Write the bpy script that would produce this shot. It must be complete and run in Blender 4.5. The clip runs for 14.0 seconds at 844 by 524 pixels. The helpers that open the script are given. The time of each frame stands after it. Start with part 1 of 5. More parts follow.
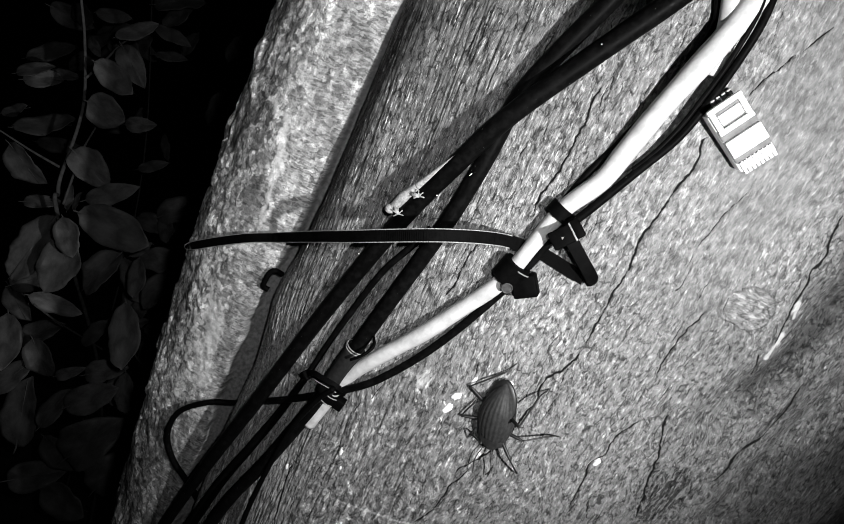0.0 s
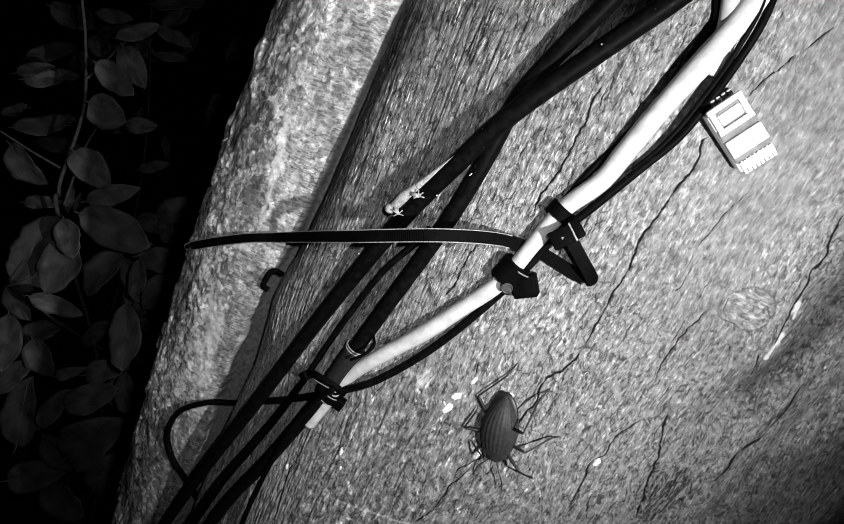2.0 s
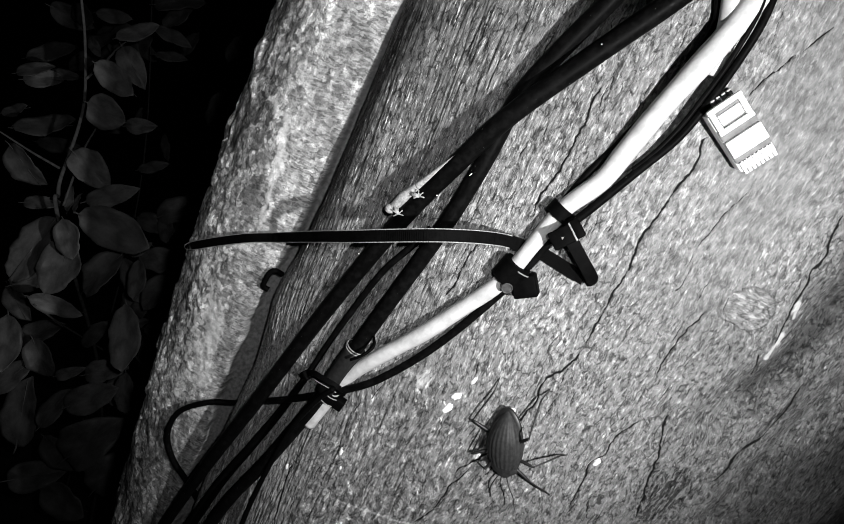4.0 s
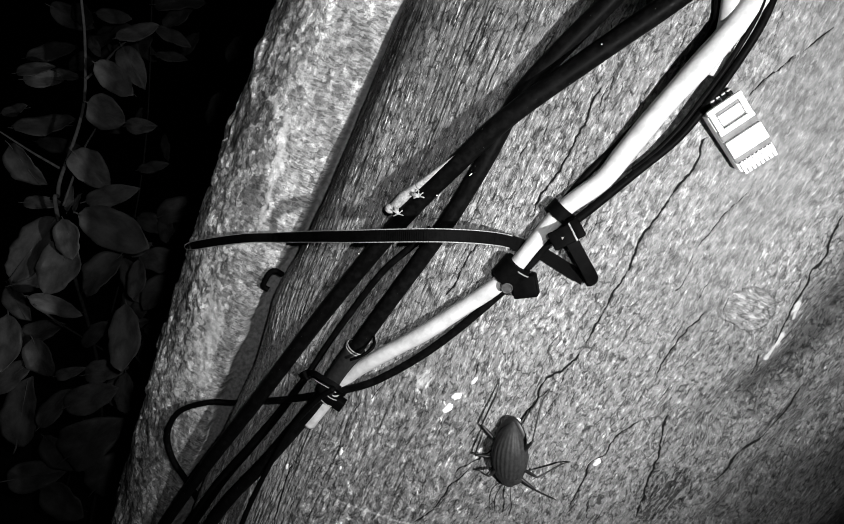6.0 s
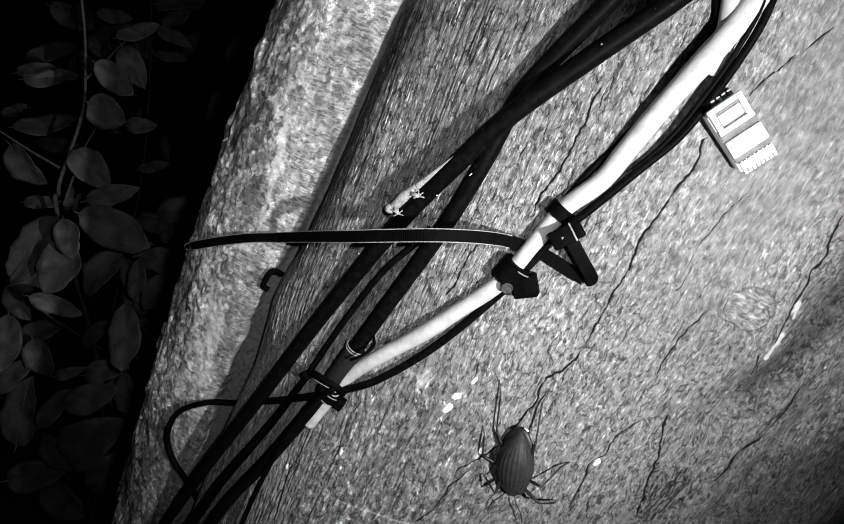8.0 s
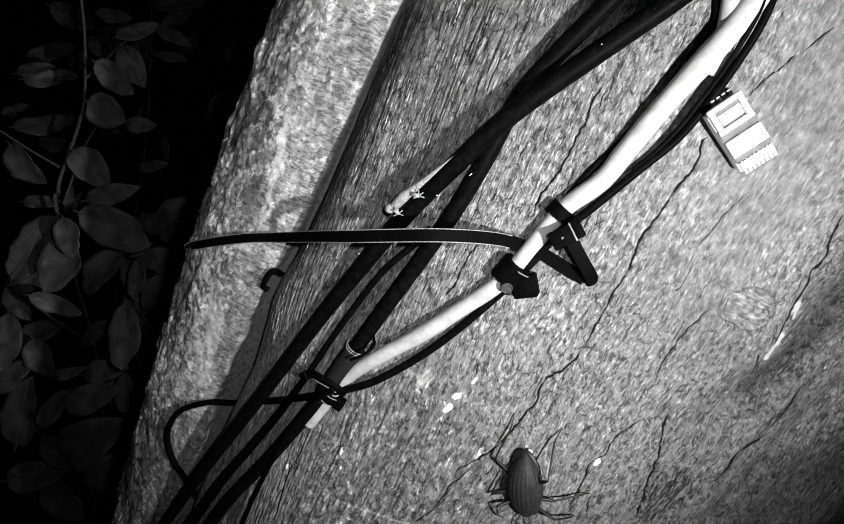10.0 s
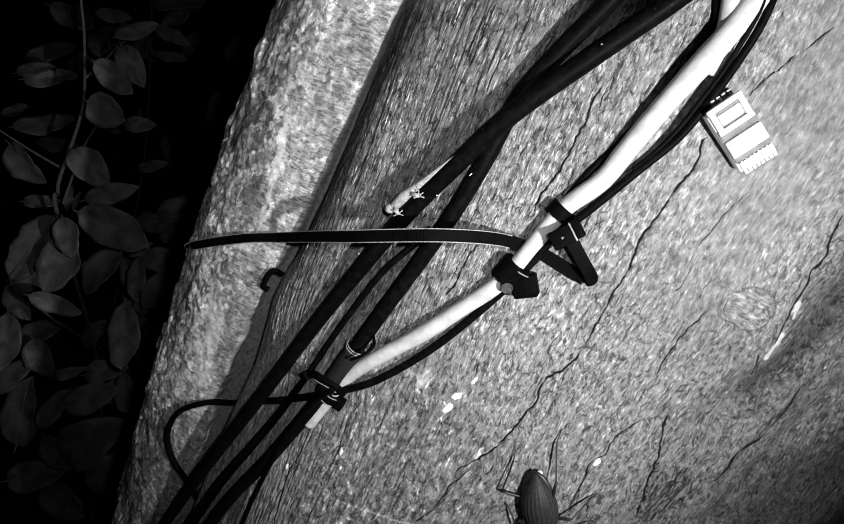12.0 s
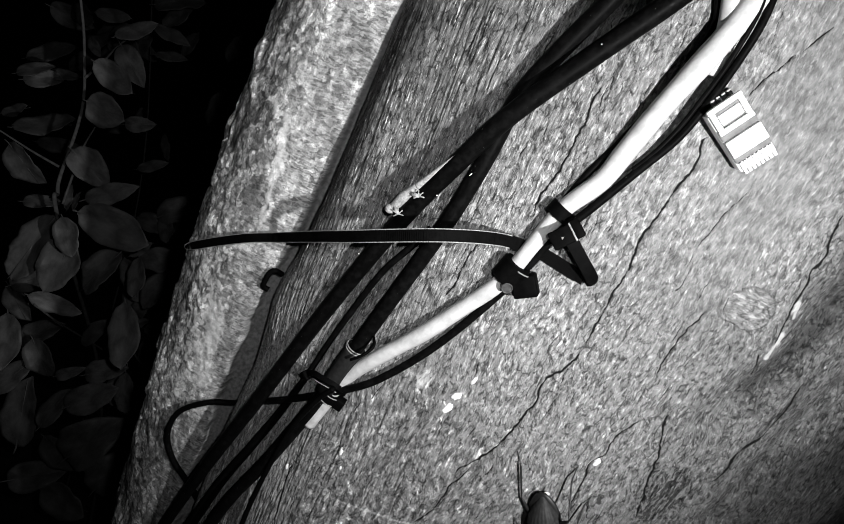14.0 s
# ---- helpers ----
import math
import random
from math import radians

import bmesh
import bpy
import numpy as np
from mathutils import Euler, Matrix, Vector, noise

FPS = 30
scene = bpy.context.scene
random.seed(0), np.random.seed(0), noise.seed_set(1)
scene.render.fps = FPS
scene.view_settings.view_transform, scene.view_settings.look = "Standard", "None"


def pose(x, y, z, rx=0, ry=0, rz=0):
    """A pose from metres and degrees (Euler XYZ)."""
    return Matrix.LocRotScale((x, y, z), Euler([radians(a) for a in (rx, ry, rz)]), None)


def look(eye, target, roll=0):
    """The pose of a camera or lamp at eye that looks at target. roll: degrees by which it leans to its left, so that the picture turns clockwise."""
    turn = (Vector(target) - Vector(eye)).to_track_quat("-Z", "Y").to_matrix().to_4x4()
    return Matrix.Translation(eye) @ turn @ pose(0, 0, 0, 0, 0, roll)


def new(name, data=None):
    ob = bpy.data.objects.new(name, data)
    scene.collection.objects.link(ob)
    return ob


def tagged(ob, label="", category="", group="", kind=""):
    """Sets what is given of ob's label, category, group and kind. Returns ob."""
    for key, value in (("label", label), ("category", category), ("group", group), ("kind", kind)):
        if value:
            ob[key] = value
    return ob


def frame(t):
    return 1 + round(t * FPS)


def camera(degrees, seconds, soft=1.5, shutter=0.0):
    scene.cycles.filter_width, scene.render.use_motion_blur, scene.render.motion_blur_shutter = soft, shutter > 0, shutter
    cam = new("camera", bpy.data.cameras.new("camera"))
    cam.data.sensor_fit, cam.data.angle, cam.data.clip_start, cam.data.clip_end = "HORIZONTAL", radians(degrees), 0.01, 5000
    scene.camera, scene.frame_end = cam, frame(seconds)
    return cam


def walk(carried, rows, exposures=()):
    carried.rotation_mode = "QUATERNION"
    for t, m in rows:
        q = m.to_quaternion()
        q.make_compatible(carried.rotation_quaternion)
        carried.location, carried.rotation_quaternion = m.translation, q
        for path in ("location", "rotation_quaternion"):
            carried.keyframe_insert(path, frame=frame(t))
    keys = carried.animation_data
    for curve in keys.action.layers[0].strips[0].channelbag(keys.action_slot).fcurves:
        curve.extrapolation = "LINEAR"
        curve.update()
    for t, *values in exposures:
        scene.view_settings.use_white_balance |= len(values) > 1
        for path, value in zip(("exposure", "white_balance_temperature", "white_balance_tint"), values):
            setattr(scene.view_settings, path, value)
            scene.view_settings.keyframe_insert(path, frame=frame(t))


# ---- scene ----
# A fixed night camera with infrared lamps watches a weathered tree trunk with cables, a beetle and a gecko.
EYE = Vector((0.0, -0.376, 1.58))
YAW, PITCH = radians(10), radians(18)
VIEW = Vector((-math.sin(YAW) * math.cos(PITCH), math.cos(YAW) * math.cos(PITCH), -math.sin(PITCH)))
STAND = look(EYE, EYE + VIEW, 23)
cam = camera(72, 14.0, soft=0.55)
walk(cam, [(0.0, STAND), (14.0, STAND)])

# ---- light: night sky, infrared lamps beside the lens ----
world = bpy.data.worlds.new("night")
scene.world = world
world.use_nodes = True
world.node_tree.nodes["Background"].inputs[0].default_value = (1, 1, 1, 1)
world.node_tree.nodes["Background"].inputs[1].default_value = 0.0006


def infrared_lamp(offset, watts, size, degrees, target):
    data = bpy.data.lights.new("infrared_lamp", "SPOT")
    data.energy, data.shadow_soft_size, data.spot_size, data.spot_blend = watts, size, radians(degrees), 1.0
    data.color = (1, 1, 1)
    ob = new("infrared_lamp", data)
    ob.matrix_world = look((STAND @ Matrix.Translation(offset)).translation, target)
    return ob


infrared_lamp((0.092, -0.042, 0.0), 3.2, 0.0035, 120, (-0.042, -0.202, 1.560))
infrared_lamp((0.016, 0.010, 0.0), 0.95, 0.003, 84, (-0.145, -0.135, 1.480))
scene.view_settings.exposure = 0.0


# ---- materials ----
def material(name, rough=0.7, spec=0.5):
    m = bpy.data.materials.new(name)
    m.use_nodes = True
    b = m.node_tree.nodes["Principled BSDF"]
    b.inputs["Roughness"].default_value = rough
    b.inputs["Specular IOR Level"].default_value = spec
    return m, m.node_tree.nodes, m.node_tree.links, b


def noise_node(n, l, coords, scale, stretch=(1, 1, 1), detail=4, rough=0.6):
    mp = n.new("ShaderNodeMapping")
    mp.inputs["Scale"].default_value = stretch
    l.new(coords, mp.inputs["Vector"])
    t = n.new("ShaderNodeTexNoise")
    t.inputs["Scale"].default_value, t.inputs["Detail"].default_value, t.inputs["Roughness"].default_value = scale, detail, rough
    l.new(mp.outputs["Vector"], t.inputs["Vector"])
    return t.outputs["Fac"]


def ramp(n, l, fac, stops):
    r = n.new("ShaderNodeValToRGB")
    while len(r.color_ramp.elements) < len(stops):
        r.color_ramp.elements.new(0.5)
    for e, (p, v) in zip(r.color_ramp.elements, stops):
        e.position, e.color = p, (v, v, v, 1)
    l.new(fac, r.inputs["Fac"])
    return r.outputs["Color"]


def mix(n, l, kind, fac, a, b):
    m = n.new("ShaderNodeMix")
    m.data_type, m.blend_type = "RGBA", kind
    for socket, value in ((m.inputs[0], fac), (m.inputs[6], a), (m.inputs[7], b)):
        if isinstance(value, (int, float)):
            socket.default_value = value if socket.type == "VALUE" else (value, value, value, 1)
        else:
            l.new(value, socket)
    return m.outputs[2]


def bump(n, l, b, height, strength, distance):
    k = n.new("ShaderNodeBump")
    k.inputs["Strength"].default_value, k.inputs["Distance"].default_value = strength, distance
    l.new(height, k.inputs["Height"])
    l.new(k.outputs["Normal"], b.inputs["Normal"])


def cells(n, l, coords, stretch, warp, amount):
    """A random value for each small flake, with ragged edges."""
    w = n.new("ShaderNodeTexNoise")
    w.inputs["Scale"].default_value, w.inputs["Detail"].default_value, w.inputs["Roughness"].default_value = warp, 5, 0.72
    l.new(coords, w.inputs["Vector"])
    add = n.new("ShaderNodeVectorMath")
    add.operation = "MULTIPLY_ADD"
    l.new(w.outputs["Color"], add.inputs[0])
    add.inputs[1].default_value = (amount, amount, 0)
    l.new(coords, add.inputs[2])
    mp = n.new("ShaderNodeMapping")
    mp.inputs["Scale"].default_value = stretch
    l.new(add.outputs["Vector"], mp.inputs["Vector"])
    v = n.new("ShaderNodeTexVoronoi")
    v.inputs["Scale"].default_value = 1.0
    l.new(mp.outputs["Vector"], v.inputs["Vector"])
    sep = n.new("ShaderNodeSeparateColor")
    l.new(v.outputs["Color"], sep.inputs["Color"])
    return sep.outputs[0]


def fissures(n, l, coords, stretch, warp, amount, fine):
    """Thin broken lines between flakes: 1 on a flake, 0 in a line."""
    w = n.new("ShaderNodeTexNoise")
    w.inputs["Scale"].default_value, w.inputs["Detail"].default_value, w.inputs["Roughness"].default_value = warp, 5, 0.7
    l.new(coords, w.inputs["Vector"])
    add = n.new("ShaderNodeVectorMath")
    add.operation = "MULTIPLY_ADD"
    l.new(w.outputs["Color"], add.inputs[0])
    add.inputs[1].default_value = (amount, amount, 0)
    l.new(coords, add.inputs[2])
    mp = n.new("ShaderNodeMapping")
    mp.inputs["Scale"].default_value = stretch
    l.new(add.outputs["Vector"], mp.inputs["Vector"])
    v = n.new("ShaderNodeTexVoronoi")
    v.feature = "DISTANCE_TO_EDGE"
    v.inputs["Scale"].default_value = 1.0
    l.new(mp.outputs["Vector"], v.inputs["Vector"])
    broken = mix(n, l, "ADD", 1.0, v.outputs["Distance"], ramp(n, l, fine, [(0.49, 0.0), (0.60, 0.3)]))
    return ramp(n, l, broken, [(0.015, 0.0), (0.10, 1.0)])


def spots(n, l, c, fine, coarse):
    """Pale scale, mottling and darkening, mostly painted shade, where the mesh carries them, broken up by its flakes.
    """
    tags = {}
    for key in ("pale", "darkening", "mottled"):
        a = n.new("ShaderNodeAttribute")
        a.attribute_name = key
        tags[key] = a.outputs["Fac"]
    # darkening multiplies the colour; most of it is shade painted in
    c = mix(n, l, "MULTIPLY", tags["darkening"], c, 0.25)
    specks = mix(n, l, "ADD", 0.8, tags["mottled"], fine)
    c = mix(n, l, "MULTIPLY", ramp(n, l, specks, [(0.84, 0.0), (1.0, 0.95)]), c, 0.2)
    scale = mix(n, l, "ADD", 0.6, tags["pale"], mix(n, l, "MIX", 0.45, fine, coarse))
    return mix(n, l, "MIX", ramp(n, l, scale, [(0.68, 0.0), (0.98, 0.85)]), c, mix(n, l, "MIX", 0.5, c, 0.95))


def wood_material():
    m, n, l, b = material("weathered_wood", 0.9, 0.12)
    uv = n.new("ShaderNodeUVMap").outputs["UV"]

    def tag(key):
        t = n.new("ShaderNodeAttribute")
        t.attribute_name = key
        return t.outputs["Fac"]

    streak = noise_node(n, l, uv, 1.0, (2300, 230, 1), 3, 0.62)
    flake = noise_node(n, l, uv, 1.0, (1000, 330, 1), 5, 0.72)
    scab = noise_node(n, l, uv, 1.0, (430, 250, 1), 5, 0.72)
    scale = noise_node(n, l, uv, 1.0, (1000, 560, 1), 3, 0.62)
    soft = noise_node(n, l, uv, 1.0, (420, 240, 1), 4, 0.6)
    grain = noise_node(n, l, uv, 1.0, (4600, 1100, 1), 2, 0.6)
    grit = noise_node(n, l, uv, 1.0, (7000, 4600, 1), 1, 0.6)
    blotch = noise_node(n, l, uv, 1.0, (110, 60, 1), 5, 0.65)
    broad = noise_node(n, l, uv, 1.0, (30, 16, 1), 3, 0.5)
    chip = cells(n, l, uv, (1700, 520, 1), 800, 0.0010)
    scurf = cells(n, l, uv, (1250, 520, 1), 700, 0.0013)
    shred = cells(n, l, uv, (2700, 300, 1), 520, 0.0010)
    # streaked fibre of the flank, with the dimness of grazing light painted in
    fibrous = ramp(n, l, streak, [(0.38, 0.01), (0.42, 0.03), (0.46, 0.045), (0.475, 0.08), (0.55, 0.11), (0.565, 0.16), (0.615, 0.20), (0.63, 0.5), (0.72, 0.9)])
    fibrous = mix(n, l, "MULTIPLY", 0.7, fibrous, ramp(n, l, shred, [(0.0, 0.25), (0.4, 0.8), (0.85, 1.15), (0.93, 2.6), (1.0, 4.0)]))
    flaky = ramp(n, l, flake, [(0.37, 0.06), (0.39, 0.13), (0.435, 0.15), (0.45, 0.22), (0.52, 0.25), (0.535, 0.32), (0.595, 0.35), (0.61, 0.55), (0.70, 0.8)])
    flaky = mix(n, l, "MULTIPLY", 0.85, flaky, ramp(n, l, chip, [(0.0, 0.35), (0.2, 0.75), (0.5, 0.98), (0.85, 1.1), (0.92, 1.5), (1.0, 2.0)]))
    even = ramp(n, l, soft, [(0.33, 0.13), (0.5, 0.19), (0.66, 0.26)])
    scaly = ramp(n, l, scab, [(0.38, 0.04), (0.40, 0.10), (0.44, 0.13), (0.455, 0.20), (0.525, 0.24), (0.54, 0.33), (0.585, 0.37), (0.60, 0.65), (0.68, 0.9)])
    scaly = mix(n, l, "MULTIPLY", 0.75, scaly, ramp(n, l, scurf, [(0.0, 0.2), (0.12, 0.45), (0.3, 0.85), (0.85, 1.1), (0.92, 1.7), (1.0, 2.3)]))
    dull = ramp(n, l, scale, [(0.34, 0.045), (0.44, 0.12), (0.55, 0.16), (0.63, 0.25), (0.72, 0.42)])
    dull = mix(n, l, "MULTIPLY", 0.6, dull, ramp(n, l, chip, [(0.0, 0.5), (0.4, 0.9), (0.85, 1.05), (0.93, 1.6), (1.0, 2.2)]))
    flaky = mix(n, l, "MULTIPLY", tag("fibre"), flaky, ramp(n, l, streak, [(0.40, 0.25), (0.43, 0.65), (0.47, 0.95), (0.56, 1.05), (0.585, 1.3), (0.62, 1.7), (0.68, 2.4)]))
    # low flank toned lighter, its brighter light put into the colour
    bare = ramp(n, l, streak, [(0.38, 0.10), (0.42, 0.19), (0.46, 0.22), (0.475, 0.28), (0.58, 0.33), (0.60, 0.45), (0.66, 0.6)])
    c = mix(n, l, "MIX", tag("flank"), flaky, mix(n, l, "MIX", tag("bare"), fibrous, bare))
    c = mix(n, l, "MIX", tag("scaly"), c, scaly)
    c = mix(n, l, "MIX", tag("dull"), c, dull)
    plate = noise_node(n, l, uv, 1.0, (1350, 420, 1), 2, 0.55)
    c = mix(n, l, "MULTIPLY", 0.7, c, ramp(n, l, plate, [(0.36, 0.35), (0.40, 0.72), (0.45, 0.9), (0.56, 1.02), (0.595, 1.35), (0.66, 1.8)]))
    c = mix(n, l, "MULTIPLY", 0.45, c, ramp(n, l, grain, [(0.34, 0.3), (0.5, 1.0), (0.66, 1.6)]))
    c = mix(n, l, "MIX", mix(n, l, "MULTIPLY", 1.0, tag("smooth"), 0.8), c, even)
    rough = n.new("ShaderNodeMath")
    rough.operation, rough.inputs[0].default_value = "SUBTRACT", 1.0
    l.new(mix(n, l, "MULTIPLY", 1.0, tag("smooth"), 0.85), rough.inputs[1])
    rough = rough.outputs[0]
    c = mix(n, l, "MULTIPLY", mix(n, l, "MULTIPLY", 1.0, rough, 0.4), c, ramp(n, l, grit, [(0.36, 0.4), (0.5, 1.0), (0.64, 1.6)]))
    c = mix(n, l, "MULTIPLY", 0.5, c, ramp(n, l, blotch, [(0.32, 0.55), (0.5, 0.95), (0.68, 1.2)]))
    c = mix(n, l, "MULTIPLY", 0.4, c, ramp(n, l, broad, [(0.36, 0.5), (0.6, 1.05)]))
    calm = noise_node(n, l, uv, 1.0, (190, 75, 1), 3, 0.6)
    c = mix(n, l, "MIX", mix(n, l, "MULTIPLY", 1.0, mix(n, l, "MULTIPLY", 1.0, rough, 0.8), ramp(n, l, calm, [(0.38, 0.25), (0.54, 1.0)])), c, mix(n, l, "MIX", 0.6, c, mix(n, l, "MULTIPLY", 1.0, even, 1.08)))
    # scattered pale flakes over the calmer ground
    flecks = noise_node(n, l, uv, 1.0, (1500, 520, 1), 4, 0.68)
    c = mix(n, l, "MIX", mix(n, l, "MULTIPLY", 1.0, rough, ramp(n, l, flecks, [(0.61, 0.0), (0.635, 0.6), (0.70, 0.8)])), c, mix(n, l, "ADD", 1.0, c, 0.22))
    gaps = fissures(n, l, uv, (760, 230, 1), 420, 0.0026, soft)
    fine_gaps = fissures(n, l, uv, (1500, 420, 1), 520, 0.0016, scale)
    c = mix(n, l, "MULTIPLY", mix(n, l, "MULTIPLY", 1.0, rough, 0.75), c, ramp(n, l, gaps, [(0.0, 0.08), (1.0, 1.08)]))
    c = mix(n, l, "MULTIPLY", mix(n, l, "MULTIPLY", 1.0, rough, 0.55), c, ramp(n, l, fine_gaps, [(0.0, 0.3), (1.0, 1.1)]))
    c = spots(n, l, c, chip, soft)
    # shade deep in the cracks, painted near black with ragged edges
    ragged = mix(n, l, "ADD", 0.7, tag("crack_shade"), noise_node(n, l, uv, 1.0, (2600, 1500, 1), 3, 0.7))
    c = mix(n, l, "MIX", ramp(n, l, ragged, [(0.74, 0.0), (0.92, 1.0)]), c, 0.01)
    l.new(c, b.inputs["Base Color"])
    bump(n, l, b, mix(n, l, "MULTIPLY", 1.0, rough, mix(n, l, "MIX", 0.3, mix(n, l, "MIX", 0.5, chip, scurf), mix(n, l, "MIX", 0.5, flake, streak))), 0.8, 0.0005)
    return m


def bark_material():
    m, n, l, b = material("pale_bark", 0.95, 0.1)
    uv = n.new("ShaderNodeUVMap").outputs["UV"]
    flake = cells(n, l, uv, (330, 220, 1), 160, 0.008)
    fibre = cells(n, l, uv, (420, 1700, 1), 260, 0.003)
    chip = cells(n, l, uv, (720, 560, 1), 300, 0.004)
    lump = noise_node(n, l, uv, 1.0, (620, 480, 1), 3, 0.55)
    broad = noise_node(n, l, uv, 1.0, (60, 35, 1), 3, 0.5)
    c = mix(n, l, "MULTIPLY", 1.0, ramp(n, l, flake, [(0.0, 0.25), (0.4, 0.62), (0.85, 0.9), (1.0, 1.25)]), ramp(n, l, chip, [(0.0, 0.25), (0.3, 0.55), (0.7, 0.75), (0.88, 1.0), (1.0, 1.5)]))
    c = mix(n, l, "MULTIPLY", 0.5, c, ramp(n, l, lump, [(0.34, 0.5), (0.5, 1.0), (0.66, 1.4)]))
    fine = noise_node(n, l, uv, 1.0, (2400, 1900, 1), 3, 0.65)
    c = mix(n, l, "MULTIPLY", 0.7, c, ramp(n, l, fine, [(0.36, 0.45), (0.5, 1.0), (0.64, 1.5)]))
    c = mix(n, l, "MULTIPLY", 0.75, c, ramp(n, l, fissures(n, l, uv, (480, 300, 1), 300, 0.004, lump), [(0.0, 0.25), (1.0, 1.08)]))
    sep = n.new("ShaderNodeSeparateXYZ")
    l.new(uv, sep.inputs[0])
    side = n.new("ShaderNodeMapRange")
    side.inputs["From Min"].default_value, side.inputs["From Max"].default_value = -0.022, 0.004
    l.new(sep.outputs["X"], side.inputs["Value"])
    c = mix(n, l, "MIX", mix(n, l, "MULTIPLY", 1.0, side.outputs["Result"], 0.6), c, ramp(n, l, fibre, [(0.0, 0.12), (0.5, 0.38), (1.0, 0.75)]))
    c = mix(n, l, "MULTIPLY", 0.9, c, ramp(n, l, broad, [(0.36, 0.45), (0.58, 1.0)]))
    c = spots(n, l, c, chip, flake)
    # shade in the cleft, painted as a darker, smoother strip of bark
    cleft_shade = n.new("ShaderNodeAttribute")
    cleft_shade.attribute_name = "cleft_shade"
    c = mix(n, l, "MIX", cleft_shade.outputs["Fac"], c, ramp(n, l, lump, [(0.35, 0.11), (0.65, 0.20)]))
    l.new(c, b.inputs["Base Color"])
    bump(n, l, b, mix(n, l, "MIX", 0.4, mix(n, l, "MIX", 0.5, lump, chip), fine), 0.7, 0.0008)
    return m


def plain_material(name, value, rough, spec=0.5, scale=300, vary=0.25, relief=0.0):
    m, n, l, b = material(name, rough, spec)
    o = n.new("ShaderNodeTexCoord").outputs["Object"]
    f = noise_node(n, l, o, scale, (1, 1, 1), 4, 0.6)
    l.new(ramp(n, l, f, [(0.3, value * (1 - vary)), (0.7, min(1.0, value * (1 + vary)))]), b.inputs["Base Color"])
    if relief:
        bump(n, l, b, f, 0.5, relief)
    return m


def cable_material():
    m, n, l, b = material("dusty_black_sheath", 0.6, 0.025)
    o = n.new("ShaderNodeTexCoord").outputs["Object"]
    dust = noise_node(n, l, o, 420, (1, 1, 1), 4, 0.7)
    speck = noise_node(n, l, o, 1500, (1, 1, 1), 1, 0.5)
    c = mix(n, l, "MIX", ramp(n, l, speck, [(0.79, 0.0), (0.83, 0.6)]), ramp(n, l, dust, [(0.45, 0.002), (0.75, 0.006)]), 0.5)
    l.new(c, b.inputs["Base Color"])
    l.new(ramp(n, l, dust, [(0.3, 0.36), (0.7, 0.6)]), b.inputs["Roughness"])
    return m


def leaf_material():
    m, n, l, b = material("leaf", 0.5, 0.4)
    info = n.new("ShaderNodeObjectInfo").outputs["Random"]
    o = n.new("ShaderNodeTexCoord").outputs["Object"]
    f = noise_node(n, l, o, 5.5, (1, 0.6, 1), 5, 0.7)
    c = mix(n, l, "MULTIPLY", 1.0, ramp(n, l, f, [(0.3, 0.08), (0.7, 0.25)]), ramp(n, l, info, [(0.0, 0.5), (1.0, 1.0)]))
    l.new(c, b.inputs["Base Color"])
    return m


def ground_material():
    m, n, l, b = material("soil", 0.95, 0.1)
    o = n.new("ShaderNodeTexCoord").outputs["Object"]
    f = noise_node(n, l, o, 14, (1, 1, 1), 8, 0.65)
    l.new(ramp(n, l, f, [(0.3, 0.04), (0.7, 0.14)]), b.inputs["Base Color"])
    bump(n, l, b, f, 0.6, 0.05)
    return m


WOOD, BARK, CABLE, LEAF, SOIL = wood_material(), bark_material(), cable_material(), leaf_material(), ground_material()
WHITE_SHEATH = plain_material("white_sheath", 0.50, 0.45, 0.3, 260, 0.2, 0.0005)
BLACK_PLASTIC = plain_material("black_nylon", 0.0020, 0.6, 0.02, 500, 0.4, 0.0001)
SLEEVE_RUBBER = plain_material("sleeve_rubber", 0.013, 0.6, 0.2, 700, 0.4, 0.0001)
GREY_PLASTIC = plain_material("grey_plastic", 0.30, 0.5, 0.4, 400, 0.2)
CLEAR_WHITE = plain_material("white_plastic", 0.88, 0.3, 0.5, 300, 0.06)
# pale nylon: glints along the tie edges put into the colour
PALE_NYLON = plain_material("pale_nylon", 0.24, 0.35, 0.5, 2500, 0.8)
BAND_GREY = plain_material("grey_band", 0.16, 0.6, 0.2, 500, 0.3)
STEEL = plain_material("dull_steel", 0.05, 0.5, 0.3, 800, 0.5, 0.0001)
FLECK = plain_material("white_fleck", 0.92, 0.8, 0.2, 600, 0.1)
PALE_LICHEN = plain_material("pale_lichen", 0.44, 0.9, 0.1, 900, 0.5, 0.0004)
SHELL = plain_material("beetle_shell", 0.029, 0.55, 0.2, 900, 0.35, 0.0001)
LEG = plain_material("beetle_leg", 0.012, 0.45, 0.5, 900, 0.3)
GECKO_SKIN = plain_material("pale_gecko_skin", 0.33, 0.6, 0.25, 1400, 0.4, 0.0003)
STEM = plain_material("twig", 0.11, 0.8, 0.2, 200, 0.4, 0.0004)


# ---- helpers for meshes ----
def finish(ob, smooth=True):
    if smooth:
        ob.data.polygons.foreach_set("use_smooth", [True] * len(ob.data.polygons))
    return ob


